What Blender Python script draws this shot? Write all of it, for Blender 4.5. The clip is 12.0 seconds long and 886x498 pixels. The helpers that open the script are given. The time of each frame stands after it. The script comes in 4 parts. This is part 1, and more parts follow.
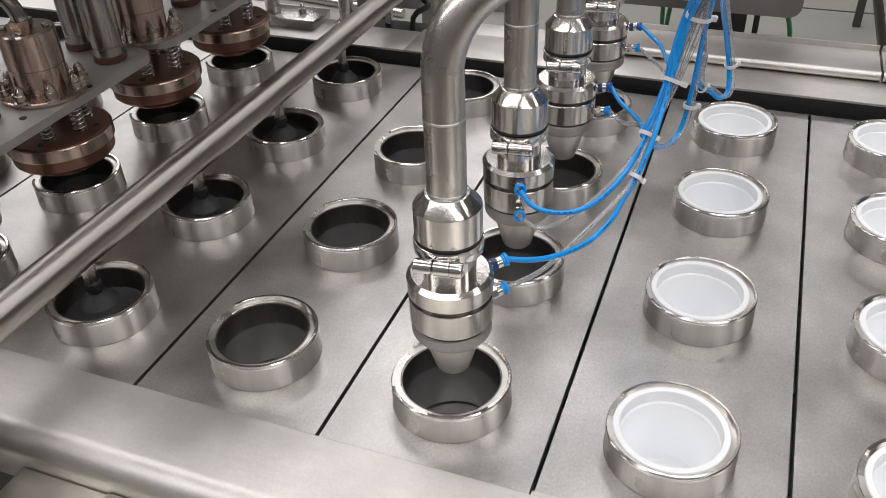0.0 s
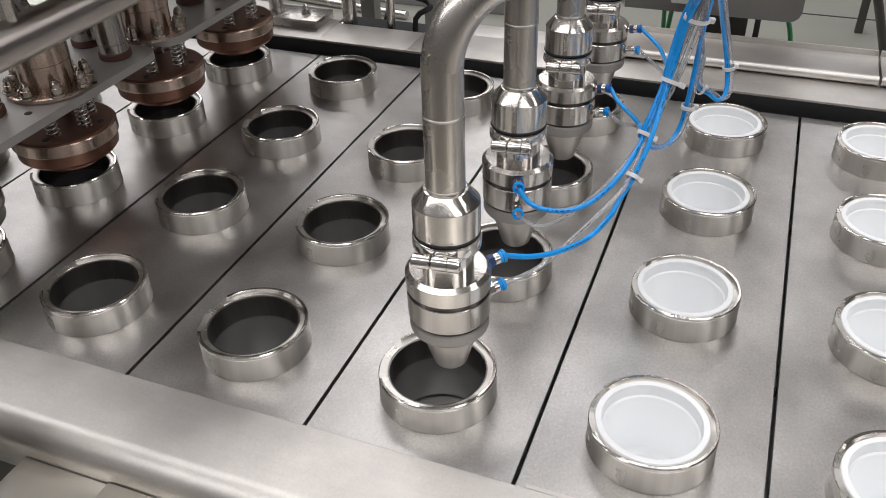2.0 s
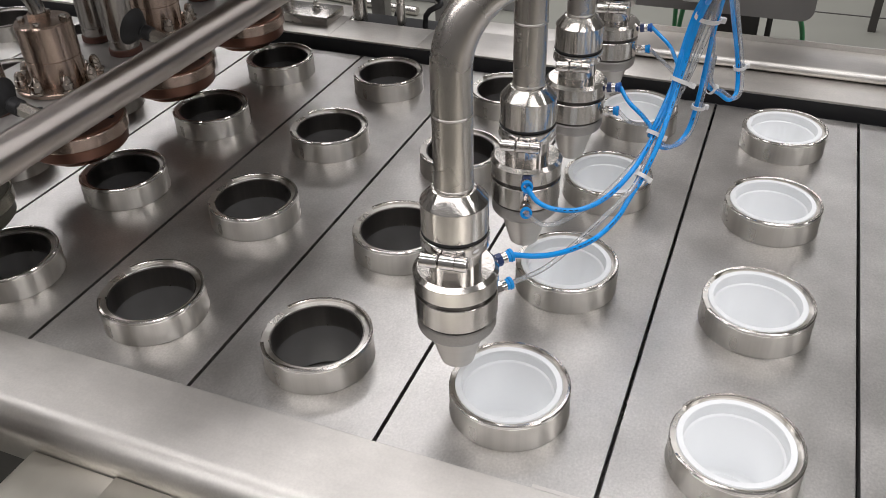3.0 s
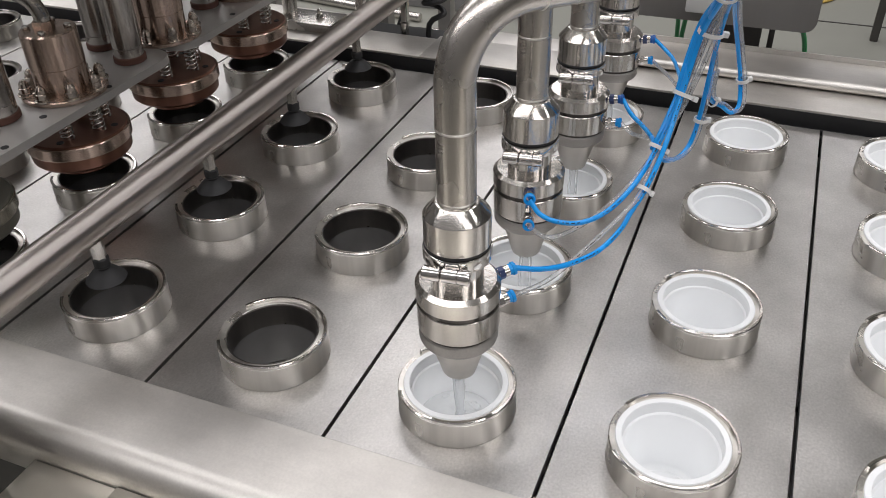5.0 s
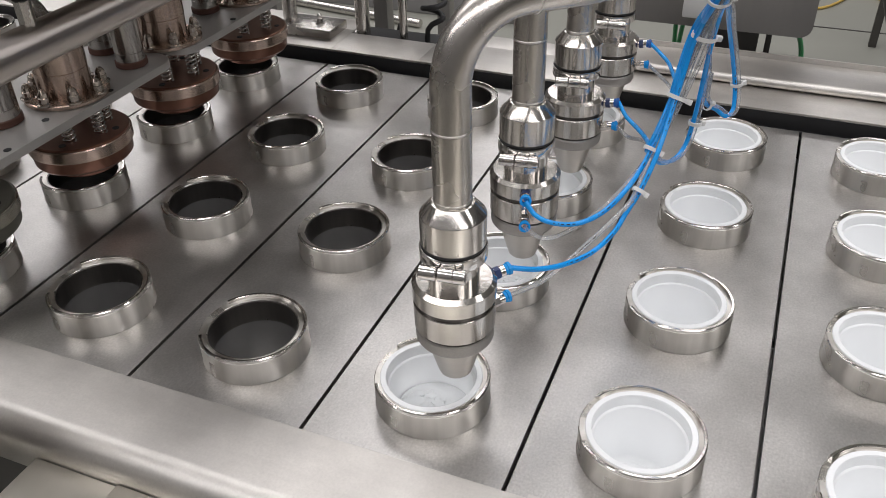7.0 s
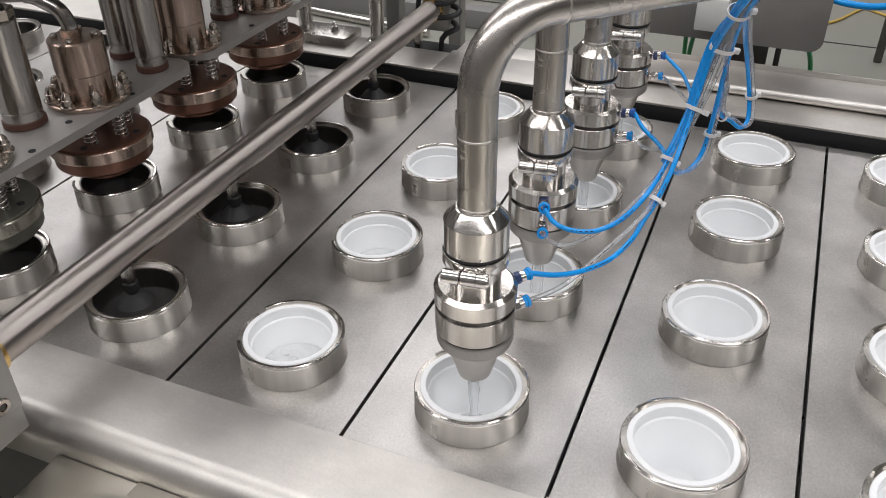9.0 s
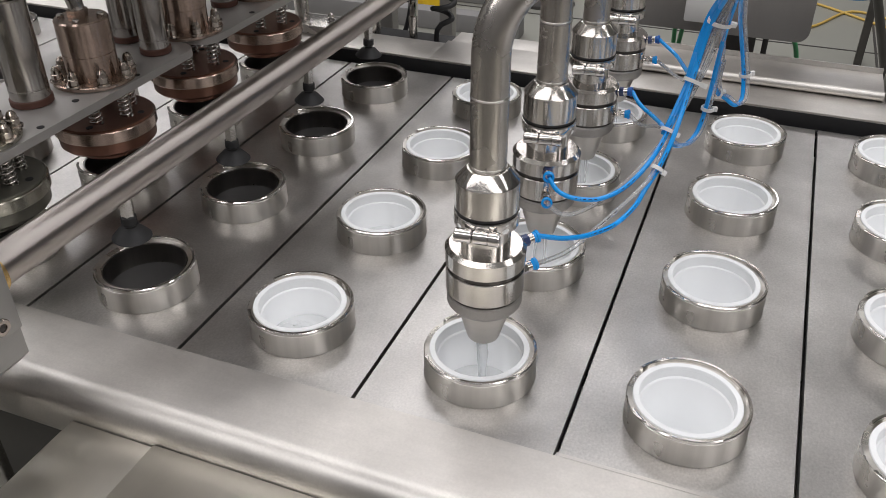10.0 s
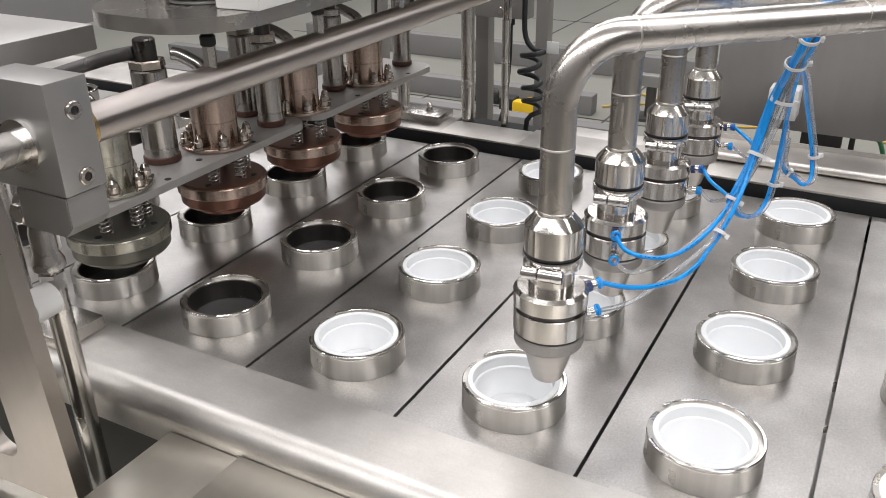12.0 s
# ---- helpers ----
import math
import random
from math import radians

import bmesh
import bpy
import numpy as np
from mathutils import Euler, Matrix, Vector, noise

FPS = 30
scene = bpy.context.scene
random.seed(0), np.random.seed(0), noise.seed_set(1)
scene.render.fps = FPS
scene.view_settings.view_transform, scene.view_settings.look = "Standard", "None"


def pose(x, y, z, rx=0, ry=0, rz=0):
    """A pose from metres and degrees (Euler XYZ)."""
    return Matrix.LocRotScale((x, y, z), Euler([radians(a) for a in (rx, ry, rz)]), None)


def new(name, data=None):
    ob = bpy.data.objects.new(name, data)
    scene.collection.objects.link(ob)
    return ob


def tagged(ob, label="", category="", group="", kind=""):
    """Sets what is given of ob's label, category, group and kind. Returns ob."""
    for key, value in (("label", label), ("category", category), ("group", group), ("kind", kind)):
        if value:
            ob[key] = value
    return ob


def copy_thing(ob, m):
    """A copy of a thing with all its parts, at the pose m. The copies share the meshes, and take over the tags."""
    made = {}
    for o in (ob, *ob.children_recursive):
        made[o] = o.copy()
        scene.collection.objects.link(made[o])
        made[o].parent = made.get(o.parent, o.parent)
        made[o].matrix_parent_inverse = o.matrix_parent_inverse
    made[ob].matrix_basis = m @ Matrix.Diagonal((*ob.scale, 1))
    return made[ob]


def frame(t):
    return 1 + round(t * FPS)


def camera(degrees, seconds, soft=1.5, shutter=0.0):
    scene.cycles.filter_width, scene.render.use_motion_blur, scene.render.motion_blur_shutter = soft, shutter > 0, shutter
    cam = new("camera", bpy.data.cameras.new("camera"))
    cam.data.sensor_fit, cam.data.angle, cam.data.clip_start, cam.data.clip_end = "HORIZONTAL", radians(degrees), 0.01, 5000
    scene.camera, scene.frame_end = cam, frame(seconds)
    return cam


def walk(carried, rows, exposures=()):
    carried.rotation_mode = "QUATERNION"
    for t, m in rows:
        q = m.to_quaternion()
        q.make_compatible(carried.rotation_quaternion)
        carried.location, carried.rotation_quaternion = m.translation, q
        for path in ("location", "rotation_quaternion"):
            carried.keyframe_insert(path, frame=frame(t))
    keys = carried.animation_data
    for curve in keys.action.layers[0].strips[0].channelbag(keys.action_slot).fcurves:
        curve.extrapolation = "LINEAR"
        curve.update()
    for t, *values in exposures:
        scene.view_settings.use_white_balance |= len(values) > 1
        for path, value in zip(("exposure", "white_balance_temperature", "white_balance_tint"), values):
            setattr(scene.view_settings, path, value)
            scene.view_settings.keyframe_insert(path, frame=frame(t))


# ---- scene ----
cam = camera(55.52, 12.0, soft=0.9)
PATH = (
    (0.0, 0.2082, -0.5187, 0.5681, 22.05, -35.43, -2.45),
    (0.5, 0.2097, -0.5185, 0.5670, 22.10, -35.17, -2.61),
    (1.0, 0.2143, -0.5221, 0.5669, 22.17, -35.07, -2.63),
    (1.5, 0.2148, -0.5265, 0.5656, 22.16, -35.06, -2.32),
    (2.0, 0.2147, -0.5283, 0.5687, 22.17, -35.23, -1.96),
    (2.5, 0.2160, -0.5272, 0.5699, 22.64, -35.42, -2.11),
    (3.0, 0.2150, -0.5266, 0.5704, 22.91, -35.47, -1.91),
    (5.0, 0.2129, -0.5246, 0.5769, 22.97, -35.15, -1.55),
    (5.5, 0.2165, -0.5270, 0.5792, 22.93, -35.13, -1.36),
    (6.0, 0.2175, -0.5293, 0.5765, 22.89, -34.93, -1.52),
    (6.5, 0.2185, -0.5290, 0.5760, 22.81, -34.79, -1.42),
    (7.0, 0.2205, -0.5334, 0.5786, 23.02, -34.75, -1.56),
    (9.0, 0.2081, -0.5516, 0.5822, 23.07, -34.12, -0.77),
    (9.5, 0.2073, -0.5630, 0.5689, 22.68, -34.05, -0.55),
    (10.0, 0.1997, -0.5970, 0.5572, 21.67, -33.42, -0.27),
    (10.5, 0.1970, -0.6447, 0.5666, 21.02, -31.70, -0.54),
    (11.0, 0.2294, -0.6659, 0.5855, 23.23, -29.54, -1.11),
    (11.5, 0.2662, -0.6674, 0.5692, 27.29, -27.55, -1.24),
    (12.0, 0.2585, -0.6785, 0.5374, 28.86, -25.86, -0.84),
)
walk(cam, [(t, pose(x, y, z, 90 + tilt, 0, turn) @ pose(0, 0, 0, 0, 0, roll))
           for t, x, y, z, turn, tilt, roll in PATH],
     exposures=((0.0, -0.52), (3.0, -0.54), (6.0, -0.60), (9.0, -0.56), (10.5, -0.67), (11.2, -0.50), (12.0, -0.16)))

# ---- light ----
world = bpy.data.worlds.new("hall_air")
world.use_nodes = True
world.node_tree.nodes["Background"].inputs["Color"].default_value = (0.75, 0.8, 0.9, 1)
world.node_tree.nodes["Background"].inputs["Strength"].default_value = 0.25
scene.world = world
scene.view_settings.exposure = 0.0
# centre x, centre y, length in x, length in y, watts
LAMPS = ((0.5, -2.2, 11.0, 0.80, 240), (0.5, 0.6, 11.0, 0.80, 205), (0.0, 6.8, 10.0, 0.80, 190), (-5.1, 4.6, 0.80, 5.0, 76)) + tuple((lx, ly, 1.15, 0.80, 19.5) for lx in (-4.0, -2.7, -1.4, -0.1) for ly in (2.75, 4.55))
CEILING_Z = 3.4
for lx, ly, sx, sy, watts in LAMPS:
    data = bpy.data.lights.new("ceiling_lamp_light", "AREA")
    data.shape, data.size, data.size_y, data.energy = "RECTANGLE", sx, sy, watts
    data.color = (1.0, 0.975, 1.0)
    lamp = new("ceiling_lamp_light", data)
    lamp.matrix_world = pose(lx, ly, CEILING_Z - 0.075)

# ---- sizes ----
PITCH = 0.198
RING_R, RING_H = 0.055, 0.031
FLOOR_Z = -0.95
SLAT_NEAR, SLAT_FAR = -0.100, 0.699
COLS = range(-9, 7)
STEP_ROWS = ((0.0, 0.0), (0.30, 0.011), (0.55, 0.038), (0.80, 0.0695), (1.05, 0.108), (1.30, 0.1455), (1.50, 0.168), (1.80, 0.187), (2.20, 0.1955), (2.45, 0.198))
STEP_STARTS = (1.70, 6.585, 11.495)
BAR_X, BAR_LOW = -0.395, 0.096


# ---- materials ----
def material(name):
    m = bpy.data.materials.new(name)
    m.use_nodes = True
    return m, m.node_tree.nodes, m.node_tree.links, m.node_tree.nodes["Principled BSDF"]


def plain(name, color, rough=0.5, metal=0.0, spread=0.08, scale=30.0, bump=0.0, stretch=(1, 1, 1), rough_spread=0.12, mottle=0.0, mottle_scale=5.0, turned=0.0, axis="Z", speckle=0.0):
    """A surface with grain at one scale, blotches at another and a fine relief."""
    m, nodes, links, shader = material(name)
    where = nodes.new("ShaderNodeTexCoord")
    place = nodes.new("ShaderNodeMapping")
    place.inputs["Scale"].default_value = stretch
    links.new(where.outputs["Object"], place.inputs["Vector"])
    info = nodes.new("ShaderNodeObjectInfo")
    shift = nodes.new("ShaderNodeVectorMath")
    shift.operation = "MULTIPLY_ADD"
    links.new(info.outputs["Random"], shift.inputs[0])
    shift.inputs[1].default_value = (7.3, 5.1, 3.7)
    links.new(place.outputs["Vector"], shift.inputs[2])
    grain = nodes.new("ShaderNodeTexNoise")
    grain.inputs["Scale"].default_value = scale
    grain.inputs["Detail"].default_value = 6
    links.new(shift.outputs["Vector"], grain.inputs["Vector"])
    blotch = nodes.new("ShaderNodeTexNoise")
    blotch.inputs["Scale"].default_value = mottle_scale
    blotch.inputs["Detail"].default_value = 4
    links.new(where.outputs["Object"], blotch.inputs["Vector"])
    ramp = nodes.new("ShaderNodeMapRange")
    ramp.inputs["To Min"].default_value, ramp.inputs["To Max"].default_value = 1 - spread, 1 + spread
    links.new(grain.outputs["Fac"], ramp.inputs["Value"])
    ramp2 = nodes.new("ShaderNodeMapRange")
    ramp2.inputs["From Min"].default_value, ramp2.inputs["From Max"].default_value = 0.35, 0.65
    ramp2.inputs["To Min"].default_value, ramp2.inputs["To Max"].default_value = 1 - mottle, 1 + mottle * 0.4
    links.new(blotch.outputs["Fac"], ramp2.inputs["Value"])
    both = nodes.new("ShaderNodeMath")
    both.operation = "MULTIPLY"
    links.new(ramp.outputs["Result"], both.inputs[0])
    links.new(ramp2.outputs["Result"], both.inputs[1])
    mix = nodes.new("ShaderNodeVectorMath")
    mix.operation = "SCALE"
    mix.inputs[0].default_value = color
    links.new(both.outputs["Value"], mix.inputs["Scale"])
    links.new(mix.outputs["Vector"], shader.inputs["Base Color"])
    gloss = nodes.new("ShaderNodeMapRange")
    gloss.inputs["To Min"].default_value, gloss.inputs["To Max"].default_value = max(0.02, rough - rough_spread), rough + rough_spread
    links.new(blotch.outputs["Fac"], gloss.inputs["Value"])
    links.new(gloss.outputs["Result"], shader.inputs["Roughness"])
    shader.inputs["Metallic"].default_value = metal
    if turned:
        shader.inputs["Anisotropic"].default_value, shader.inputs["Anisotropic Rotation"].default_value = turned, 0.25
        around = nodes.new("ShaderNodeTangent")
        around.direction_type, around.axis = "RADIAL", axis
        links.new(around.outputs["Tangent"], shader.inputs["Tangent"])
    if speckle:
        dots = nodes.new("ShaderNodeTexNoise")
        dots.inputs["Scale"].default_value = 420
        dots.inputs["Detail"].default_value = 3
        links.new(where.outputs["Object"], dots.inputs["Vector"])
        patch = nodes.new("ShaderNodeTexNoise")
        patch.inputs["Scale"].default_value = 22
        patch.inputs["Detail"].default_value = 5
        links.new(shift.outputs["Vector"], patch.inputs["Vector"])
        fine = nodes.new("ShaderNodeMath")
        fine.operation = "MULTIPLY"
        links.new(dots.outputs["Fac"], fine.inputs[0])
        links.new(patch.outputs["Fac"], fine.inputs[1])
        worn = nodes.new("ShaderNodeMapRange")
        worn.inputs["From Min"].default_value, worn.inputs["From Max"].default_value = 0.05, 0.45
        worn.inputs["To Min"].default_value, worn.inputs["To Max"].default_value = 1 - speckle, 1 + speckle * 0.6
        links.new(fine.outputs["Value"], worn.inputs["Value"])
        more = nodes.new("ShaderNodeMath")
        more.operation = "MULTIPLY"
        links.new(both.outputs["Value"], more.inputs[0])
        links.new(worn.outputs["Result"], more.inputs[1])
        links.new(more.outputs["Value"], mix.inputs["Scale"])
        rub = nodes.new("ShaderNodeMath")
        rub.operation = "MULTIPLY"
        links.new(gloss.outputs["Result"], rub.inputs[0])
        links.new(worn.outputs["Result"], rub.inputs[1])
        links.new(rub.outputs["Value"], shader.inputs["Roughness"])
    if bump:
        relief = nodes.new("ShaderNodeBump")
        relief.inputs["Strength"].default_value, relief.inputs["Distance"].default_value = bump, 0.001
        links.new(grain.outputs["Fac"], relief.inputs["Height"])
        links.new(relief.outputs["Normal"], shader.inputs["Normal"])
    return m


STEEL_DECK = plain("brushed_deck_steel", (0.57, 0.555, 0.535), 0.37, 1.0, 0.17, 480, 0.08, (1, 0.6, 1), 0.08, 0.17, 11.0, speckle=0.18)
# upright colour streaks paint in the smeared reflections on the rings
STEEL_RING = plain("streaked_ring_steel", (0.63, 0.605, 0.565), 0.28, 1.0, 0.16, 120, 0.04, (1, 1, 0.02), 0.03, 0.06, 18, turned=0.95)
STEEL_BRIGHT = plain("polished_steel", (0.72, 0.70, 0.675), 0.11, 1.0, 0.04, 60, 0.0, (1, 1, 1), 0.05)
STEEL_SATIN = plain("satin_steel", (0.61, 0.585, 0.555), 0.26, 1.0, 0.07, 120, 0.04, (1, 1, 0.05), 0.06, 0.06, 25)
STEEL_BAR = plain("ground_bar_steel", (0.50, 0.46, 0.43), 0.40, 1.0, 0.04, 140, 0.0, (1, 0.03, 1), 0.02, 0.04, 3, turned=1.0, axis="Y")
STEEL_PIPE = plain("brushed_pipe_steel", (0.55, 0.52, 0.485), 0.27, 1.0, 0.10, 150, 0.03, (1, 1, 0.05), 0.07, 0.12, 25)
STEEL_TURNED = plain("turned_nozzle_steel", (0.58, 0.555, 0.525), 0.16, 1.0, 0.08, 170, 0.12, (1, 1, 0.02), 0.04, 0.05, 40, turned=0.75)
# steel with the reddish light round the sealing heads put into its colour
STEEL_WARM = plain("warm_lit_steel", (0.57, 0.45, 0.38), 0.24, 1.0, 0.12, 140, 0.10, (1, 1, 0.02), 0.05, 0.12, 30, turned=0.95)
STEEL_SLEEVE = plain("polished_sleeve_steel", (0.64, 0.615, 0.58), 0.14, 1.0, 0.07, 170, 0.22, (1, 1, 0.02), 0.03, turned=0.85)
STEEL_LIP = plain("lip_steel", (0.62, 0.60, 0.57), 0.13, 1.0, 0.08, 90, 0.06, (1, 1, 1), 0.06, 0.10, 60, turned=0.9)
STEEL_COLUMN = plain("dark_chrome_column", (0.44, 0.42, 0.40), 0.20, 1.0, 0.08, 120, 0.03, (1, 1, 0.05), 0.05, 0.08, 25)
STEEL_GROOVE = plain("dark_groove_steel", (0.09, 0.085, 0.08), 0.3, 1.0, 0.1, 60)
STEEL_DULL = plain("dull_knurled_steel", (0.42, 0.405, 0.385), 0.46, 1.0, 0.15, 600, 0.5)
STEEL_RAIL = plain("bead_finished_rail_steel", (0.66, 0.635, 0.60), 0.47, 1.0, 0.05, 180, 0.05, (0.25, 1, 1), 0.12, 0.20, 7.0, speckle=0.10)
STEEL_SHEET = plain("rolled_cover_sheet", (0.70, 0.67, 0.60), 0.32, 1.0, 0.05, 60, 0.0, (1, 0.1, 1), 0.06, 0.14, 5.0)
# ring steel inside the holders, with the shade of the hole put into the colour
STEEL_BORE = plain("shaded_bore_steel", (0.20, 0.187, 0.175), 0.30, 1.0, 0.14, 200, 0.0, (1, 1, 0.04), turned=0.8)
STEEL_TUBE = plain("shaded_tube_steel", (0.25, 0.245, 0.24), 0.40, 0.6, 0.08, 60)
ALU_GREY = plain("grey_anodised_aluminium", (0.39, 0.385, 0.37), 0.44, 0.8, 0.05, 60, 0.03)
PLATE_GREY = plain("grey_ground_plate", (0.47, 0.455, 0.435), 0.40, 0.5, 0.05, 40, 0.02)
BROWN = plain("brown_coated_disc", (0.24, 0.12, 0.085), 0.32, 0.8, 0.15, 40, 0.05, mottle=0.3)
# disc of the nearest head, the greenish veil of light put into its colour
GREEN_GREY = plain("green_lit_disc", (0.19, 0.185, 0.155), 0.34, 0.7, 0.12, 40, 0.05, mottle=0.25)
SIDE_STEEL = plain("brownish_rolled_steel", (0.42, 0.385, 0.35), 0.35, 1.0, 0.07, 60, 0.04, (1, 1, 0.2), mottle=0.15)
STEEL_NUT = plain("tarnished_nut_steel", (0.50, 0.45, 0.405), 0.20, 1.0, 0.08, 60)
HOSE_DARK = plain("dark_corrugated_hose", (0.13, 0.125, 0.12), 0.42, 0.5, 0.08, 60)
# head steel again, greenish light painted in, for the nearest head
STEEL_OLIVE = plain("green_lit_steel", (0.50, 0.485, 0.42), 0.25, 1.0, 0.12, 140, 0.10, (1, 1, 0.02), 0.05, 0.12, 30, turned=0.95)
STEEL_CONE = plain("matt_cone_steel", (0.61, 0.58, 0.54), 0.36, 1.0, 0.05, 200, 0.05, (0.1, 0.1, 1), 0.05, turned=0.9)
BLUE_COLLAR = plain("blue_collar_plastic", (0.008, 0.11, 0.42), 0.35, 0.0, 0.05, 30)
RED_RUBBER = plain("red_brown_rubber", (0.105, 0.046, 0.032), 0.6, 0.0, 0.1, 60)
BLACK = plain("black_rubber", (0.022, 0.022, 0.023), 0.55, 0.0, 0.1, 50)
BLACK.node_tree.nodes["Principled BSDF"].inputs["Specular IOR Level"].default_value = 0.4
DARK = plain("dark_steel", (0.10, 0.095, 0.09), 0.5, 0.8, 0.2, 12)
PAN = plain("grey_pan", (0.50, 0.49, 0.475), 0.30, 0.9, 0.12, 12)
WHITE_CUP = plain("white_cup_plastic", (0.875, 0.89, 0.895), 0.32, 0.0, 0.02, 20)
WHITE_BLOCK = plain("white_plastic", (0.78, 0.78, 0.76), 0.45, 0.0, 0.03, 20)
BLUE_TUBE = plain("blue_polyurethane", (0.006, 0.32, 0.85), 0.25, 0.0, 0.03, 20)
BLUE_DARK = plain("dark_blue_collar", (0.02, 0.04, 0.13), 0.35, 0.0, 0.05, 30)
BRASS = plain("brass", (0.75, 0.52, 0.22), 0.25, 1.0, 0.05, 40)
FLOOR_GREY = plain("grey_hall_floor", (0.285, 0.285, 0.25), 0.35, 0.0, 0.08, 3.0, 0.02, mottle=0.12, mottle_scale=0.8)
WALL_GREY = plain("grey_hall_wall", (0.20, 0.195, 0.19), 0.7, 0.0, 0.08, 2.0)
CEIL_WHITE = plain("white_ceiling", (0.75, 0.75, 0.74), 0.8, 0.0, 0.03, 3.0)
YELLOW = plain("yellow_paint", (0.80, 0.52, 0.02), 0.4, 0.0, 0.05, 20)
PANEL_GREY = plain("grey_brushed_panel", (0.38, 0.365, 0.345), 0.48, 0.55, 0.06, 60, 0.03, (1, 1, 0.1), mottle=0.1)
CABLE_YELLOW = plain("dull_yellow_cable", (0.62, 0.42, 0.10), 0.5, 0.0, 0.05, 20)
GREEN = plain("green_cable", (0.02, 0.32, 0.10), 0.4, 0.0, 0.05, 20)


def sheer(name, color, rough, ior, cover):
    """A thin clear stuff that lets most light straight through and shines at grazing angles."""
    m, nodes, links, shader = material(name)
    clear = nodes.new("ShaderNodeBsdfTransparent")
    clear.inputs["Color"].default_value = (*color, 1)
    shine = nodes.new("ShaderNodeBsdfGlossy")
    shine.inputs["Roughness"].default_value = rough
    edge = nodes.new("ShaderNodeFresnel")
    edge.inputs["IOR"].default_value = ior
    skin = nodes.new("ShaderNodeMixShader")
    links.new(edge.outputs["Fac"], skin.inputs["Fac"])
    links.new(clear.outputs["BSDF"], skin.inputs[1])
    links.new(shine.outputs["BSDF"], skin.inputs[2])
    shader.inputs["Base Color"].default_value = (0.90, 0.92, 0.925, 1)
    milk = nodes.new("ShaderNodeMixShader")
    milk.inputs["Fac"].default_value = cover
    links.new(skin.outputs["Shader"], milk.inputs[1])
    links.new(shader.outputs["BSDF"], milk.inputs[2])
    links.new(milk.outputs["Shader"], nodes["Material Output"].inputs["Surface"])
    return m


CLEAR_TUBE = sheer("clear_tube", (0.98, 0.985, 0.985), 0.10, 1.4, 0.20)
WATER = sheer("clear_water", (0.985, 0.99, 0.995), 0.03, 1.14, 0.60)
JET_WATER = sheer("foaming_water", (0.985, 0.99, 0.995), 0.30, 1.06, 0.30)
FOAM = sheer("white_froth", (0.98, 0.985, 0.99), 0.30, 1.08, 0.60)


# ---- mesh helpers ----
def finish(bm, smooth=24):
    bmesh.ops.remove_doubles(bm, verts=bm.verts, dist=1e-6)
    bmesh.ops.recalc_face_normals(bm, faces=bm.faces)
    limit = radians(smooth)
    for face in bm.faces:
        face.smooth = True
    for edge in bm.edges:
        if len(edge.link_faces) == 2 and edge.calc_face_angle(0.0) > limit:
            edge.smooth = False
    return bm


def part(name, bm, mat, parent=None, label=""):
    data = bpy.data.meshes.new(name)
    bm.to_mesh(data)
    bm.free()
    data.materials.append(mat)
    ob = new(name, data)
    if parent:
        ob.parent = parent
    return tagged(ob, label)


def thing(name, label, category, group="", kind="", m=None):
    ob = new(name)
    ob.empty_display_size = 0.05
    if m is not None:
        ob.matrix_world = m
    return tagged(ob, label, category, group, kind)


def lathe(profile, n=48, bm=None, m=None, cap=True):
    """Turns (radius, height) pairs about the z axis; closed at the ends that stand on the axis or when cap is set."""
    bm = bm or bmesh.new()
    rings = []
    for r, z in profile:
        rings.append([bm.verts.new((r * math.cos(2 * math.pi * i / n), r * math.sin(2 * math.pi * i / n), z)) for i in range(n)])
    for a, b in zip(rings, rings[1:]):
        for i in range(n):
            bm.faces.new((a[i], a[(i + 1) % n], b[(i + 1) % n], b[i]))
    if cap:
        bm.faces.new(rings[0])
        bm.faces.new(rings[-1])
    if m is not None:
        for ring in rings:
            for v in ring:
                v.co = m @ v.co
    return bm


def hollow(profile, n=48, bm=None, m=None):
    """A closed turned body: the profile runs all round its section."""
    return lathe(list(profile) + [profile[0]], n, bm, m, cap=False)


def block(size, at=(0, 0, 0), bevel=0.0, bm=None, segs=2, m=None):
    bm = bm or bmesh.new()
    mat = Matrix.Translation(at) @ Matrix.Diagonal((*size, 1))
    if m is not None:
        mat = m @ mat
    made = bmesh.ops.create_cube(bm, size=1, matrix=mat)["verts"]
    if bevel:
        edges = list({e for v in made for e in v.link_edges})
        bmesh.ops.bevel(bm, geom=edges, offset=bevel, segments=segs, affect="EDGES", profile=0.6)
    return bm


def rod(a, b, r, n=24, bm=None, bevel=0.0):
    a, b = Vector(a), Vector(b)
    length = (b - a).length
    m = Matrix.Translation(a) @ (b - a).to_track_quat("Z", "Y").to_matrix().to_4x4()
    e = min(bevel, r * 0.5)
    prof = [(r, 0), (r, length)] if not e else [(r - e, 0), (r, e), (r, length - e), (r - e, length)]
    return lathe(prof, n, bm, m)


def smooth_line(points, steps=8):
    """A Catmull-Rom line through the points."""
    pts = [Vector(p) for p in points]
    pts = [2 * pts[0] - pts[1]] + pts + [2 * pts[-1] - pts[-2]]
    out = []
    for p0, p1, p2, p3 in zip(pts, pts[1:], pts[2:], pts[3:]):
        for k in range(steps):
            t = k / steps
            out.append(0.5 * ((2 * p1) + (p2 - p0) * t + (2 * p0 - 5 * p1 + 4 * p2 - p3) * t * t + (3 * p1 - p0 - 3 * p2 + p3) * t ** 3))
    return out + [pts[-2]]


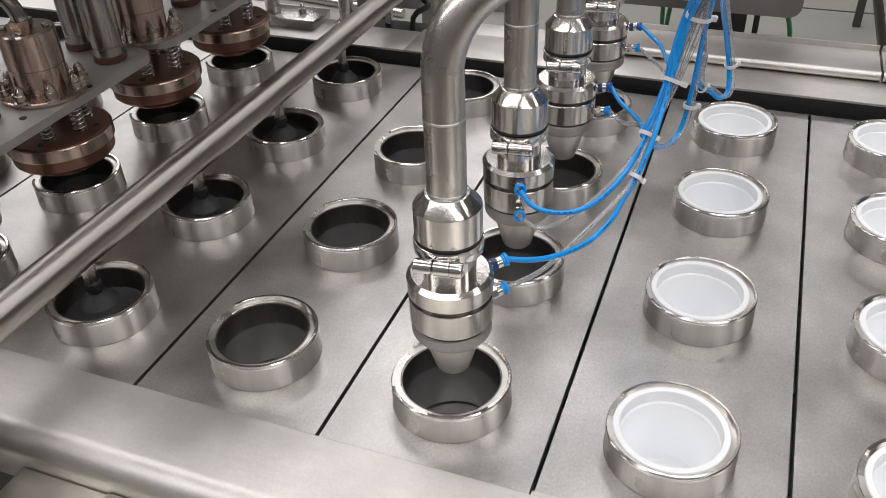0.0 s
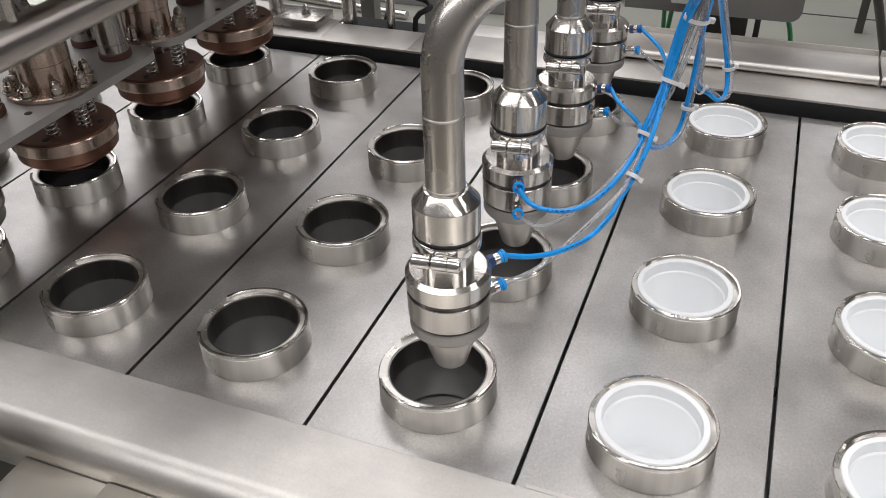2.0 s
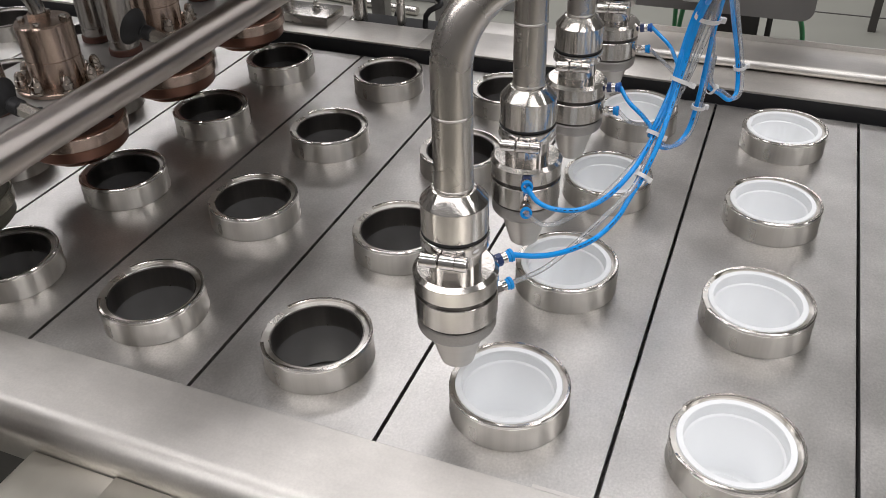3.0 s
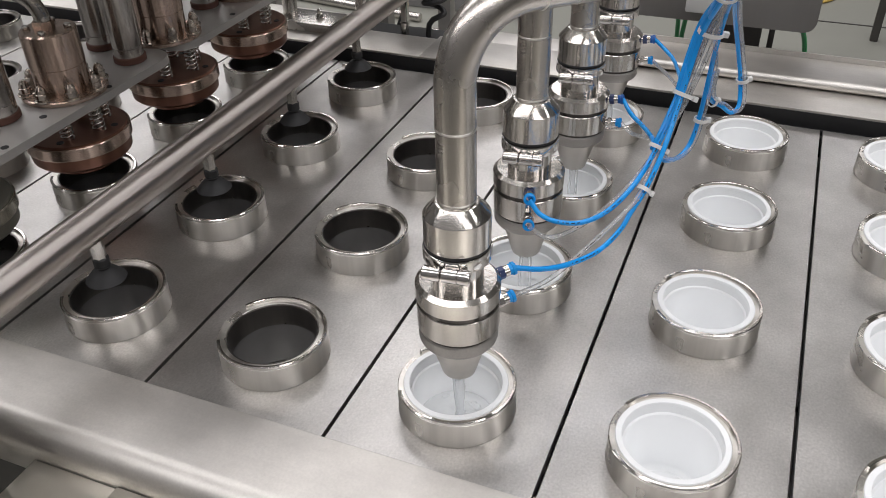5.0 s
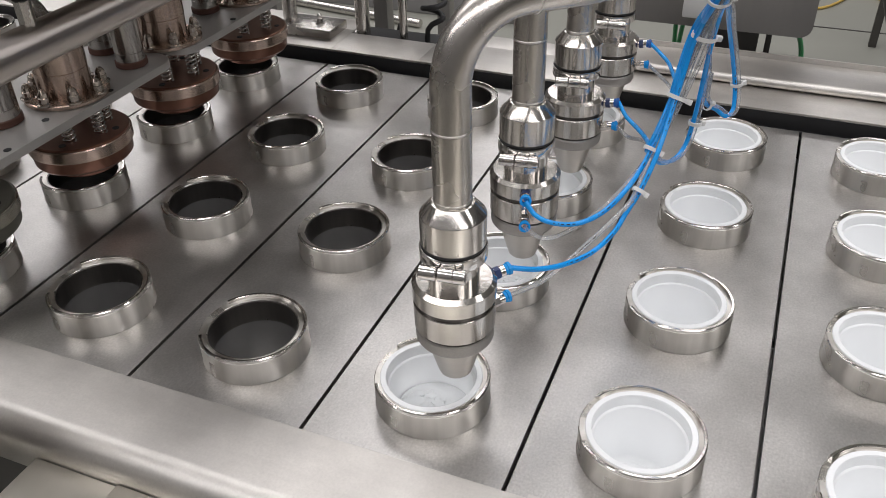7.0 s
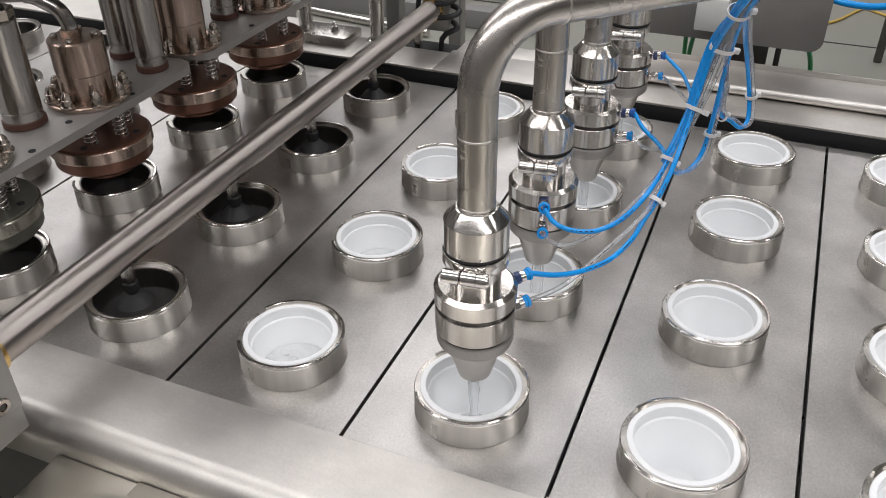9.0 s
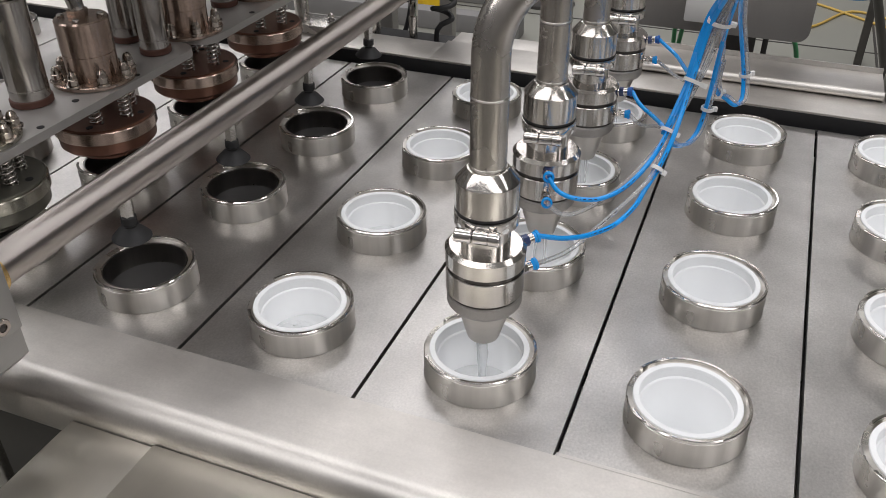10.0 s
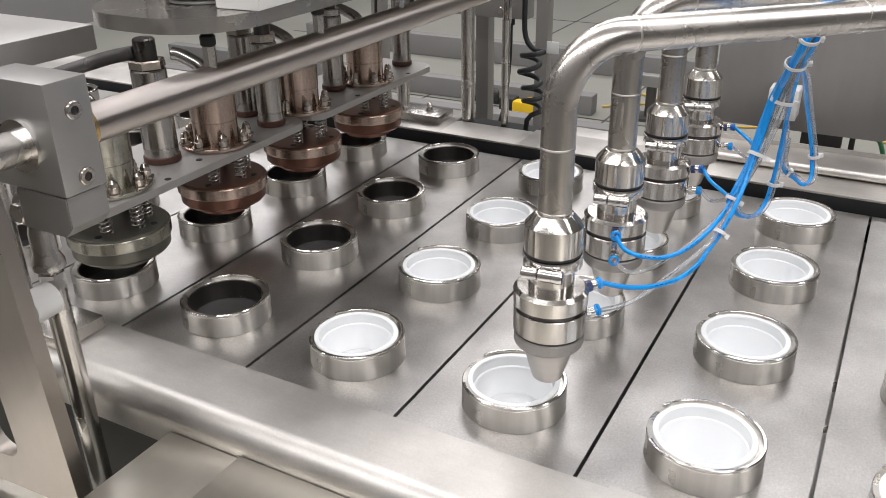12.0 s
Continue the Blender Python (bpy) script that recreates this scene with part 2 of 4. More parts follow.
def sweep(line, r, n=12, bm=None):
    """A round bar along a line, with ends closed."""
    bm = bm or bmesh.new()
    line = [Vector(p) for p in line]
    normal = None
    rings = []
    for i, p in enumerate(line):
        way = (line[min(i + 1, len(line) - 1)] - line[max(i - 1, 0)]).normalized()
        if normal is None:
            normal = way.orthogonal().normalized()
        normal = (normal - way * normal.dot(way)).normalized()
        side = way.cross(normal)
        rings.append([bm.verts.new(p + r * (math.cos(2 * math.pi * k / n) * normal + math.sin(2 * math.pi * k / n) * side)) for k in range(n)])
    for a, b in zip(rings, rings[1:]):
        for k in range(n):
            bm.faces.new((a[k], a[(k + 1) % n], b[(k + 1) % n], b[k]))
    bm.faces.new(rings[0])
    bm.faces.new(rings[-1])
    return bm


def prism(outline, z0, z1, bm=None, m=None, bevel=0.0):
    """An upright slab over a flat outline."""
    bm = bm or bmesh.new()
    low = [bm.verts.new((x, y, z0)) for x, y in outline]
    high = [bm.verts.new((x, y, z1)) for x, y in outline]
    k = len(outline)
    faces = [bm.faces.new(low[::-1]), bm.faces.new(high)]
    for i in range(k):
        faces.append(bm.faces.new((low[i], low[(i + 1) % k], high[(i + 1) % k], high[i])))
    if bevel:
        bmesh.ops.bevel(bm, geom=list(faces[1].edges), offset=bevel, segments=2, affect="EDGES")
    if m is not None:
        bmesh.ops.transform(bm, matrix=m, verts=bm.verts)
    return bm


def round_rect(x0, y0, x1, y1, r, n=6):
    out = []
    for cx, cy, a in ((x1 - r, y0 + r, -90), (x1 - r, y1 - r, 0), (x0 + r, y1 - r, 90), (x0 + r, y0 + r, 180)):
        for k in range(n + 1):
            b = radians(a + 90 * k / n)
            out.append((cx + r * math.cos(b), cy + r * math.sin(b)))
    return out


def slab(outline, holes, z0, z1):
    """An upright slab over a flat outline, with holes through it."""
    bm = bmesh.new()
    loops = [[[bm.verts.new((x, y, z)) for x, y in pts] for pts in (outline, *holes)] for z in (z0, z1)]
    for low, high in zip(*loops):
        k = len(low)
        for i in range(k):
            bm.faces.new((low[i], low[(i + 1) % k], high[(i + 1) % k], high[i]))
    for level in loops:
        edges = [bm.edges.get((ring[i], ring[(i + 1) % len(ring)])) for ring in level for i in range(len(ring))]
        bmesh.ops.triangle_fill(bm, edges=edges, use_beauty=True)
    return bm


def circle(x, y, r, n=28):
    return [(x + r * math.cos(2 * math.pi * k / n), y + r * math.sin(2 * math.pi * k / n)) for k in range(n)]


def extrude_x(section, x0, x1):
    """A bar along x with the closed section of (y, z) pairs."""
    bm = bmesh.new()
    a = [bm.verts.new((x0, y, z)) for y, z in section]
    b = [bm.verts.new((x1, y, z)) for y, z in section]
    k = len(section)
    bm.faces.new(a)
    bm.faces.new(b[::-1])
    for i in range(k):
        bm.faces.new((a[i], b[i], b[(i + 1) % k], a[(i + 1) % k]))
    return bm


# ---- the hall ----
def hall():
    floor = block((14, 12, 0.1), (0.5, 3.0, FLOOR_Z - 0.05))
    tagged(part("floor", finish(floor), FLOOR_GREY), "pale grey sealed concrete floor of the hall", "floor", kind="structure")
    ceiling = block((14.2, 12.2, 0.1), (0.5, 3.0, CEILING_Z + 0.05))
    tagged(part("ceiling", finish(ceiling), CEIL_WHITE), "plain white hall ceiling", "ceiling", kind="structure")
    # unseen walls added to close the room; their dark grey keeps reflections dim
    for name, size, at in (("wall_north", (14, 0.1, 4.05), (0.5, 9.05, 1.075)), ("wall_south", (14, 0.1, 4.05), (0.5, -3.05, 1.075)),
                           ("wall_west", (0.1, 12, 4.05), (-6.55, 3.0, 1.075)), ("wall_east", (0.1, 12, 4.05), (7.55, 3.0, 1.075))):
        tagged(part(name, finish(block(size, at)), WALL_GREY), "plain dark grey wall added out of view to close the hall", "wall", kind="structure")
    for lx, ly, sx, sy, watts in LAMPS:
        lamp = thing("ceiling_lamp", "long white ceiling lamp housing", "lamp", "ceiling lamps", m=pose(lx, ly, CEILING_Z))
        part("housing", finish(block((sx + 0.06, sy + 0.06, 0.06), (0, 0, -0.03), 0.01)), CEIL_WHITE, lamp)
    joints = bmesh.new()
    for x in (-2.4, -1.2, 0.0, 0.72, 1.9):
        block((0.012, 9.0, 0.002), (x, 4.4, FLOOR_Z + 0.0005), bm=joints)
    for y in (2.6, 3.95, 5.3, 6.7):
        block((9.0, 0.012, 0.002), (0.0, y, FLOOR_Z + 0.0012), bm=joints)
    tagged(part("floor_joints", finish(joints), DARK), "dark joints between the floor slabs", "floor joint", kind="structure")


# ---- the conveyor ----
def slat_mesh():
    bm = bmesh.new()
    hx, bore, thick, n = 0.0970, 0.0472, 0.012, 48
    for row in range(4):
        y0, y1 = row * PITCH - PITCH / 2, row * PITCH + PITCH / 2
        if row == 3:
            y1 = SLAT_FAR
        inner, outer, inner_low, outer_low = [], [], [], []
        for i in range(n):
            a = 2 * math.pi * i / n
            c, s = math.cos(a), math.sin(a)
            k = 1 / max(abs(c), abs(s))
            ox, oy = c * k * hx, s * k
            oy = row * PITCH + (oy * (y1 - row * PITCH) if oy > 0 else oy * (row * PITCH - y0))
            inner.append(bm.verts.new((bore * c, row * PITCH + bore * s, 0)))
            outer.append(bm.verts.new((ox, oy, 0)))
            inner_low.append(bm.verts.new((bore * c, row * PITCH + bore * s, -thick)))
            outer_low.append(bm.verts.new((ox, oy, -thick)))
        for i in range(n):
            j = (i + 1) % n
            bm.faces.new((inner[i], outer[i], outer[j], inner[j]))
            bm.faces.new((inner_low[j], outer_low[j], outer_low[i], inner_low[i]))
            bm.faces.new((inner[j], inner_low[j], inner_low[i], inner[i]))
            mid = 0.5 * (outer[i].co + outer[j].co)
            if abs(mid.x) > hx - 1e-5 or (row == 0 and mid.y < y0 + 1e-5) or (row == 3 and mid.y > y1 - 1e-5):
                bm.faces.new((outer[i], outer_low[i], outer_low[j], outer[j]))
    return finish(bm)


def ring_mesh():
    r, h, low = RING_R, RING_H, RING_H - 0.0035
    return finish(hollow([(0.0462, -0.022), (0.0462, low - 0.0005), (0.0466, low), (r - 0.0008, low), (r, low - 0.0008), (r, 0.0012), (r + 0.0004, 0.0003), (r - 0.003, 0.0002), (0.047, -0.012), (0.047, -0.022)], 96))


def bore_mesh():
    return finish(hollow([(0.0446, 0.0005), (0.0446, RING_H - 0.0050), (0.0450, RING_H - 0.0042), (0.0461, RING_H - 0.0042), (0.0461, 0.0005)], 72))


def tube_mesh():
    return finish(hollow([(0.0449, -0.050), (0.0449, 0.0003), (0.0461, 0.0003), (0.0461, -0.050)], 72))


def lip_mesh():
    """The raised arc on the ring, open on one side."""
    bm = bmesh.new()
    n, a0, a1 = 84, radians(212), radians(360 + 152)
    section = [(0.0516, RING_H - 0.0036), (0.0516, RING_H - 0.0005), (0.0520, RING_H), (0.0541, RING_H), (RING_R, RING_H - 0.0010), (RING_R, RING_H - 0.0036)]
    rows = []
    foot = RING_H - 0.0036
    for i in range(n + 1):
        a = a0 + (a1 - a0) * i / n
        rise = min(1.0, 0.03 + i / 16)
        rows.append([bm.verts.new((q * math.cos(a), q * math.sin(a), foot + (z - foot) * rise)) for q, z in section])
    k = len(section)
    for a, b in zip(rows, rows[1:]):
        for i in range(k):
            bm.faces.new((a[i], b[i], b[(i + 1) % k], a[(i + 1) % k]))
    bm.faces.new(rows[0])
    bm.faces.new(rows[-1][::-1])
    return finish(bm)


def cup_mesh():
    prof = [(0.0, -0.0445), (0.0255, -0.0445), (0.0262, -0.0438), (0.0280, -0.0438), (0.0287, -0.0445), (0.0335, -0.0440), (0.0358, -0.0420), (0.0395, 0.0165), (0.0399, 0.0172), (0.0418, 0.0178), (0.0425, 0.0262),
            (0.0443, 0.0262), (0.0436, 0.0165), (0.0410, 0.0140), (0.0368, -0.0425), (0.0340, -0.0460), (0.0, -0.0460)]
    return finish(lathe([(max(q, 1e-5), z) for q, z in prof], 56, cap=False), 50)


def rim_mesh():
    top = 0.0290
    return finish(hollow([(0.0426, 0.0263), (0.0427, top - 0.0006), (0.0432, top), (0.0479, top), (0.0486, top - 0.0010), (0.0482, top - 0.0024), (0.0444, top - 0.0020), (0.0443, 0.0263)], 56), 50)


SLATS, CUPS = [], []


def conveyor():
    base = thing("conveyor_slat", "brushed steel conveyor slat with four round cup holders", "conveyor slat", "conveyor slats")
    part("plate", slat_mesh(), STEEL_DECK, base)
    holder = part("cup_holder", ring_mesh(), STEEL_RING, base)
    part("lip", lip_mesh(), STEEL_LIP, holder)
    # bore and lower tube carry the hole's shade in their dark colours
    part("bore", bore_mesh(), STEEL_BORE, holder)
    part("lower_tube", tube_mesh(), STEEL_TUBE, holder, "inner tube coloured dark for the shade in the holder")
    for row in range(1, 4):
        more = holder.copy()
        scene.collection.objects.link(more)
        more.location = (0, row * PITCH, 0)
        for piece in holder.children:
            again = piece.copy()
            scene.collection.objects.link(again)
            again.parent = more
    for col in COLS:
        ob = base if col == COLS[0] else copy_thing(base, pose(0, 0, 0))
        SLATS.append((ob, col * PITCH + 0.001))
    cup = tagged(part("cup", cup_mesh(), WHITE_CUP), "empty white plastic cup sitting in a steel holder", "cup", "cups in the holders")
    part("rim", rim_mesh(), WHITE_CUP, cup)
    first = True
    for col in COLS:
        if col < 1:
            continue
        for row in range(4):
            ob = cup if first else copy_thing(cup, pose(0, 0, 0))
            first = False
            CUPS.append((ob, col * PITCH, row * PITCH))


# ---- filling nozzles ----
PIPE_Z, PIPE_BEND = 0.385, 0.060
NOZZLE_X, NOZZLE_PITCH = 0.0035, 0.2005


def nozzle(row, turn):
    noz = thing("filling_nozzle", "stainless steel filling nozzle on a bent pipe", "nozzle", "filling nozzles", m=pose(NOZZLE_X, row * NOZZLE_PITCH, 0))
    cone = [(0.0100, 0.0520), (0.0105, 0.0462), (0.0118, 0.0445), (0.0135, 0.0447), (0.0150, 0.0462), (0.0160, 0.0490), (0.0225, 0.0720), (0.0256, 0.0830), (0.0258, 0.0870)]
    part("cone", finish(lathe(cone, 48)), STEEL_CONE, noz)
    part("knurled_ring", finish(lathe([(0.0300, 0.0858), (0.0325, 0.0862), (0.0342, 0.0885), (0.0348, 0.0905), (0.0348, 0.0985), (0.0340, 0.1000)], 64)), STEEL_DULL, noz)
    part("lower_body", finish(lathe([(0.0330, 0.1030), (0.0352, 0.1030), (0.0357, 0.1036), (0.0359, 0.1265), (0.0354, 0.1272), (0.0330, 0.1272)], 64)), STEEL_TURNED, noz)
    part("upper_body", finish(lathe([(0.0330, 0.1315), (0.0356, 0.1315), (0.0362, 0.1321), (0.0366, 0.1465), (0.0328, 0.1500), (0.0200, 0.1500)], 64)), STEEL_TURNED, noz)
    for z in (0.0994, 0.1266):
        part("seal_groove", finish(lathe([(0.0334, z - 0.0006), (0.0334, z + 0.0060)], 48)), STEEL_GROOVE, noz)
    part("neck", finish(lathe([(0.0222, 0.1495), (0.0222, 0.1735), (0.0250, 0.1760)], 48)), STEEL_SLEEVE, noz)
    clamp = part("clamp", finish(hollow([(0.0225, 0.1722), (0.0262, 0.1722), (0.0284, 0.1736), (0.0288, 0.1746), (0.0288, 0.1838), (0.0284, 0.1850), (0.0255, 0.1862), (0.0225, 0.1862)], 56)), STEEL_BRIGHT, noz)
    a = radians(-83)
    d, s = Vector((math.cos(a), math.sin(a), 0)), Vector((-math.sin(a), math.cos(a), 0))
    mid = d * 0.0335 + Vector((0, 0, 0.1762))
    part("clamp_lug", finish(rod(mid - s * 0.0205, mid - s * 0.0056, 0.0062, 24, bevel=0.0008)), STEEL_BRIGHT, clamp)
    part("clamp_lug", finish(rod(mid - s * 0.0044, mid + s * 0.0090, 0.0062, 24, bevel=0.0008)), STEEL_BRIGHT, clamp)
    turn_bolt = Matrix.Translation(mid + s * 0.0092) @ s.to_track_quat("Z", "Y").to_matrix().to_4x4()
    part("clamp_bolt", finish(lathe([(0.0062, 0), (0.0064, 0.0005), (0.0064, 0.0080), (0.0058, 0.0092), (0.0036, 0.0092), (0.0032, 0.0050)], 24, m=turn_bolt)), STEEL_BRIGHT, clamp)
    # solid dark hex; the shade inside the socket is in its colour
    part("bolt_socket", finish(lathe([(0.0036, 0.0086), (0.0036, 0.0094)], 6, m=turn_bolt)), STEEL_GROOVE, clamp)
    part("clamp_pin", finish(rod(mid - s * 0.018, mid + s * 0.018, 0.0036, 14)), STEEL_GROOVE, clamp)
    part("gasket", finish(lathe([(0.0265, 0.1858), (0.0280, 0.1864), (0.0280, 0.1876), (0.0265, 0.1882)], 48)), BLACK, noz)
    part("sleeve", finish(lathe([(0.0268, 0.1880), (0.0276, 0.1886), (0.0277, 0.2150), (0.0273, 0.2158), (0.0180, 0.2262), (0.0158, 0.2268)], 56)), STEEL_SLEEVE, noz)
    way = Vector((math.cos(radians(45)), math.sin(radians(45)), 0))
    up = Vector((0, 0, 1))
    line = [Vector((0, 0, 0.2225)), Vector((0, 0, 0.28))]
    for k in range(13):
        b = radians(90 * k / 12)
        line.append(way * (PIPE_BEND - PIPE_BEND * math.cos(b)) + up * (PIPE_Z - PIPE_BEND + PIPE_BEND * math.sin(b)))
    for k in range(13):
        b = radians(90 * k / 12)
        line.append(way * (0.315 + PIPE_BEND * math.sin(b)) + up * (PIPE_Z + PIPE_BEND - PIPE_BEND * math.cos(b)))
    line.append(way * 0.375 + up * 0.62)
    pipe = part("pipe", finish(sweep(line, 0.0158, 32)), STEEL_PIPE, noz)
    seam = [(0.0157, -0.0012), (0.0162, -0.0005), (0.0162, 0.0005), (0.0157, 0.0012)]
    for z in (0.2285, 0.290):
        part("weld", finish(hollow(seam, 32, m=pose(0, 0, z))), STEEL_RING, pipe)
    for d in (PIPE_BEND + 0.006, 0.300):
        m = Matrix.Translation(way * d + up * PIPE_Z) @ way.to_track_quat("Z", "Y").to_matrix().to_4x4()
        part("weld", finish(hollow(seam, 32, m=m)), STEEL_RING, pipe)
    ends = []
    for z, nut, collar in ((0.1405, BLUE_DARK, BLUE_COLLAR if row > 1 else BLUE_TUBE), (0.110, STEEL_BRIGHT, BLUE_TUBE)):
        a = radians(turn)
        m = Matrix.Translation((0.0358 * math.cos(a), 0.0358 * math.sin(a), z)) @ Vector((math.cos(a), math.sin(a), 0.12)).to_track_quat("Z", "Y").to_matrix().to_4x4()
        fit = part("push_fitting", finish(lathe([(0.0036, 0), (0.0036, 0.002), (0.0050, 0.0022), (0.0050, 0.0150)], 20, m=m)), STEEL_BRIGHT, noz)
        part("hex_nut", finish(lathe([(0.0052, 0.0020), (0.0058, 0.0024), (0.0058, 0.0074), (0.0052, 0.0078)], 6, m=m)), nut, fit)
        part("collar", finish(hollow([(0.0034, 0.0120), (0.0050, 0.0122), (0.0052, 0.0150), (0.0060, 0.0155), (0.0060, 0.0180), (0.0050, 0.0186), (0.0036, 0.0180)], 20, m=m)), collar, fit)
        ends.append(noz.matrix_world @ (m @ Vector((0, 0, 0.018))))
    return ends


# ---- machine frame ----
def arc(cy, cz, r, a0, a1, n=8):
    return [(cy + r * math.cos(radians(a0 + (a1 - a0) * k / n)), cz + r * math.sin(radians(a0 + (a1 - a0) * k / n))) for k in range(n + 1)]


def cap_nut(m):
    return lathe([(0.0085, 0), (0.0085, 0.002), (0.0060, 0.0022), (0.0060, 0.009), (0.0052, 0.0095), (0.0048, 0.014), (0.0025, 0.0175), (0.0005, 0.018)], 14, m=m)


def frame_rails():
    rail = thing("near_frame_rail", "rounded satin stainless steel frame rail beside the conveyor", "machine rail")
    sec = [(-0.0840, -0.03), (-0.0840, 0.0022), (-0.0850, 0.0032)] + arc(-0.154, -0.0228, 0.026, 90, 180, 10) + [(-0.180, -0.052), (-0.176, -0.052), (-0.176, -0.03)]
    part("rail_body", finish(extrude_x(sec, -1.9, 1.5)), STEEL_RAIL, rail)
    part("scraper_strip", finish(block((0.52, 0.004, 0.0015), (0.36, -0.0815, 0.0012))), STEEL_RAIL, rail)
    far = thing("far_frame_rail", "flat stainless steel frame rail beyond the conveyor", "machine rail")
    part("rail_left", finish(block((1.42, 0.100, 0.004), (-1.23, 0.768, 0.018), 0.001)), STEEL_RAIL, far)
    part("rail_middle", finish(block((0.17, 0.085, 0.004), (-0.435, 0.7605, 0.018), 0.001)), STEEL_RAIL, far)
    part("rail_right", finish(block((1.85, 0.100, 0.004), (0.575, 0.768, 0.018), 0.001)), STEEL_RAIL, far)
    # black so that the gap's darkness is in the skirt's colour
    part("skirt", finish(block((3.4, 0.003, 0.030), (-0.2, 0.7195, 0.001))), BLACK, far)
    for x0, x1 in ((-1.90, -0.525), (-0.345, 1.50)):
        part("back_strip", finish(block((x1 - x0, 0.055, 0.004), ((x0 + x1) / 2, 0.8475, 0.0162), 0.001)), STEEL_RAIL, far)
    sec = [(0.797, 0.0207)] + arc(0.799, 0.0283, 0.0075, 260, 75, 12) + [(0.808, 0.0330), (0.882, 0.0345), (0.882, 0.0207)]
    for x0, x1 in ((-0.085, 0.388), (0.392, 1.20)):
        cover = thing("far_cover_panel", "stainless steel cover panel with a rolled front edge", "cover panel", "cover panels")
        part("panel", finish(extrude_x(sec, x0, x1)), STEEL_RAIL, cover)
        part("back_lip", finish(block((x1 - x0, 0.004, 0.024), ((x0 + x1) / 2, 0.8845, 0.0310), 0.0008)), STEEL_RAIL, cover)
    pan = thing("drip_pan", "dark steel tray under the conveyor slats", "tray")
    part("pan_floor", finish(block((3.4, 0.785, 0.006), (-0.2, 0.3225, -0.055))), PAN, pan)
    # side coloured black for the shade in the gap past the slats
    part("pan_side", finish(block((3.4, 0.006, 0.085), (-0.2, 0.7255, -0.045))), BLACK, pan)
    part("chain_guide", finish(block((3.4, 0.012, 0.026), (-0.2, 0.712, -0.030), 0.002)), BLACK, pan)
    chain = thing("drive_chain", "black roller chain along the slat ends", "chain")
    for k in range(80):
        link = part("link", finish(block((0.020, 0.006, 0.008), (-1.1 + k * 0.0254, 0.709, -0.008), 0.003)), BLACK, chain)
    body = thing("machine_base", "machine base on the floor, coloured dark for the shade under the conveyor", "machine base")
    # near-black colour stands for the shade in the void below the rail
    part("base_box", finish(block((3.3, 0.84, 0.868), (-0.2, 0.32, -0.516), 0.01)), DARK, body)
    for x0, x1, z in ((-0.354, -0.259, -0.0315), (-0.257, 1.2, -0.0275)):
        sheet = thing("cover_sheet", "stainless steel cover sheet below the frame rail", "cover sheet", "cover sheets")
        part("sheet", finish(block((x1 - x0, 0.55, 0.003), ((x0 + x1) / 2, -0.456, z), 0.001)), STEEL_SHEET, sheet)
        part("folded_edge", finish(block((0.003, 0.55, 0.05), (x0 + 0.0015, -0.456, z - 0.0265))), STEEL_RAIL, sheet)
    low = thing("cover_sheet", "lower stainless steel cover sheet under the side plate", "cover sheet", "cover sheets")
    part("sheet", finish(block((0.50, 0.50, 0.003), (-0.625, -0.512, -0.100), 0.001)), STEEL_SHEET, low)
    part("folded_edge", finish(block((0.50, 0.003, 0.05), (-0.625, -0.2635, -0.1265))), STEEL_RAIL, low)
    for y, z, name in ((-0.128, 0.0035, "near"), (0.790, 0.0205, "far")):
        foot = thing("post_foot", "steel foot plate bolted to the frame rail", "foot plate", "post feet")
        part("plate", finish(block((0.115, 0.066, 0.016), (-0.597, y, z + 0.008), 0.001)), STEEL_SATIN, foot)
        part("post", finish(rod((-0.640, y, z + 0.015), (-0.640, y, 0.62), 0.0135, 24)), STEEL_SATIN, foot)
        part("cap_nut", finish(cap_nut(pose(-0.578, y, z + 0.016))), STEEL_BRIGHT, foot)


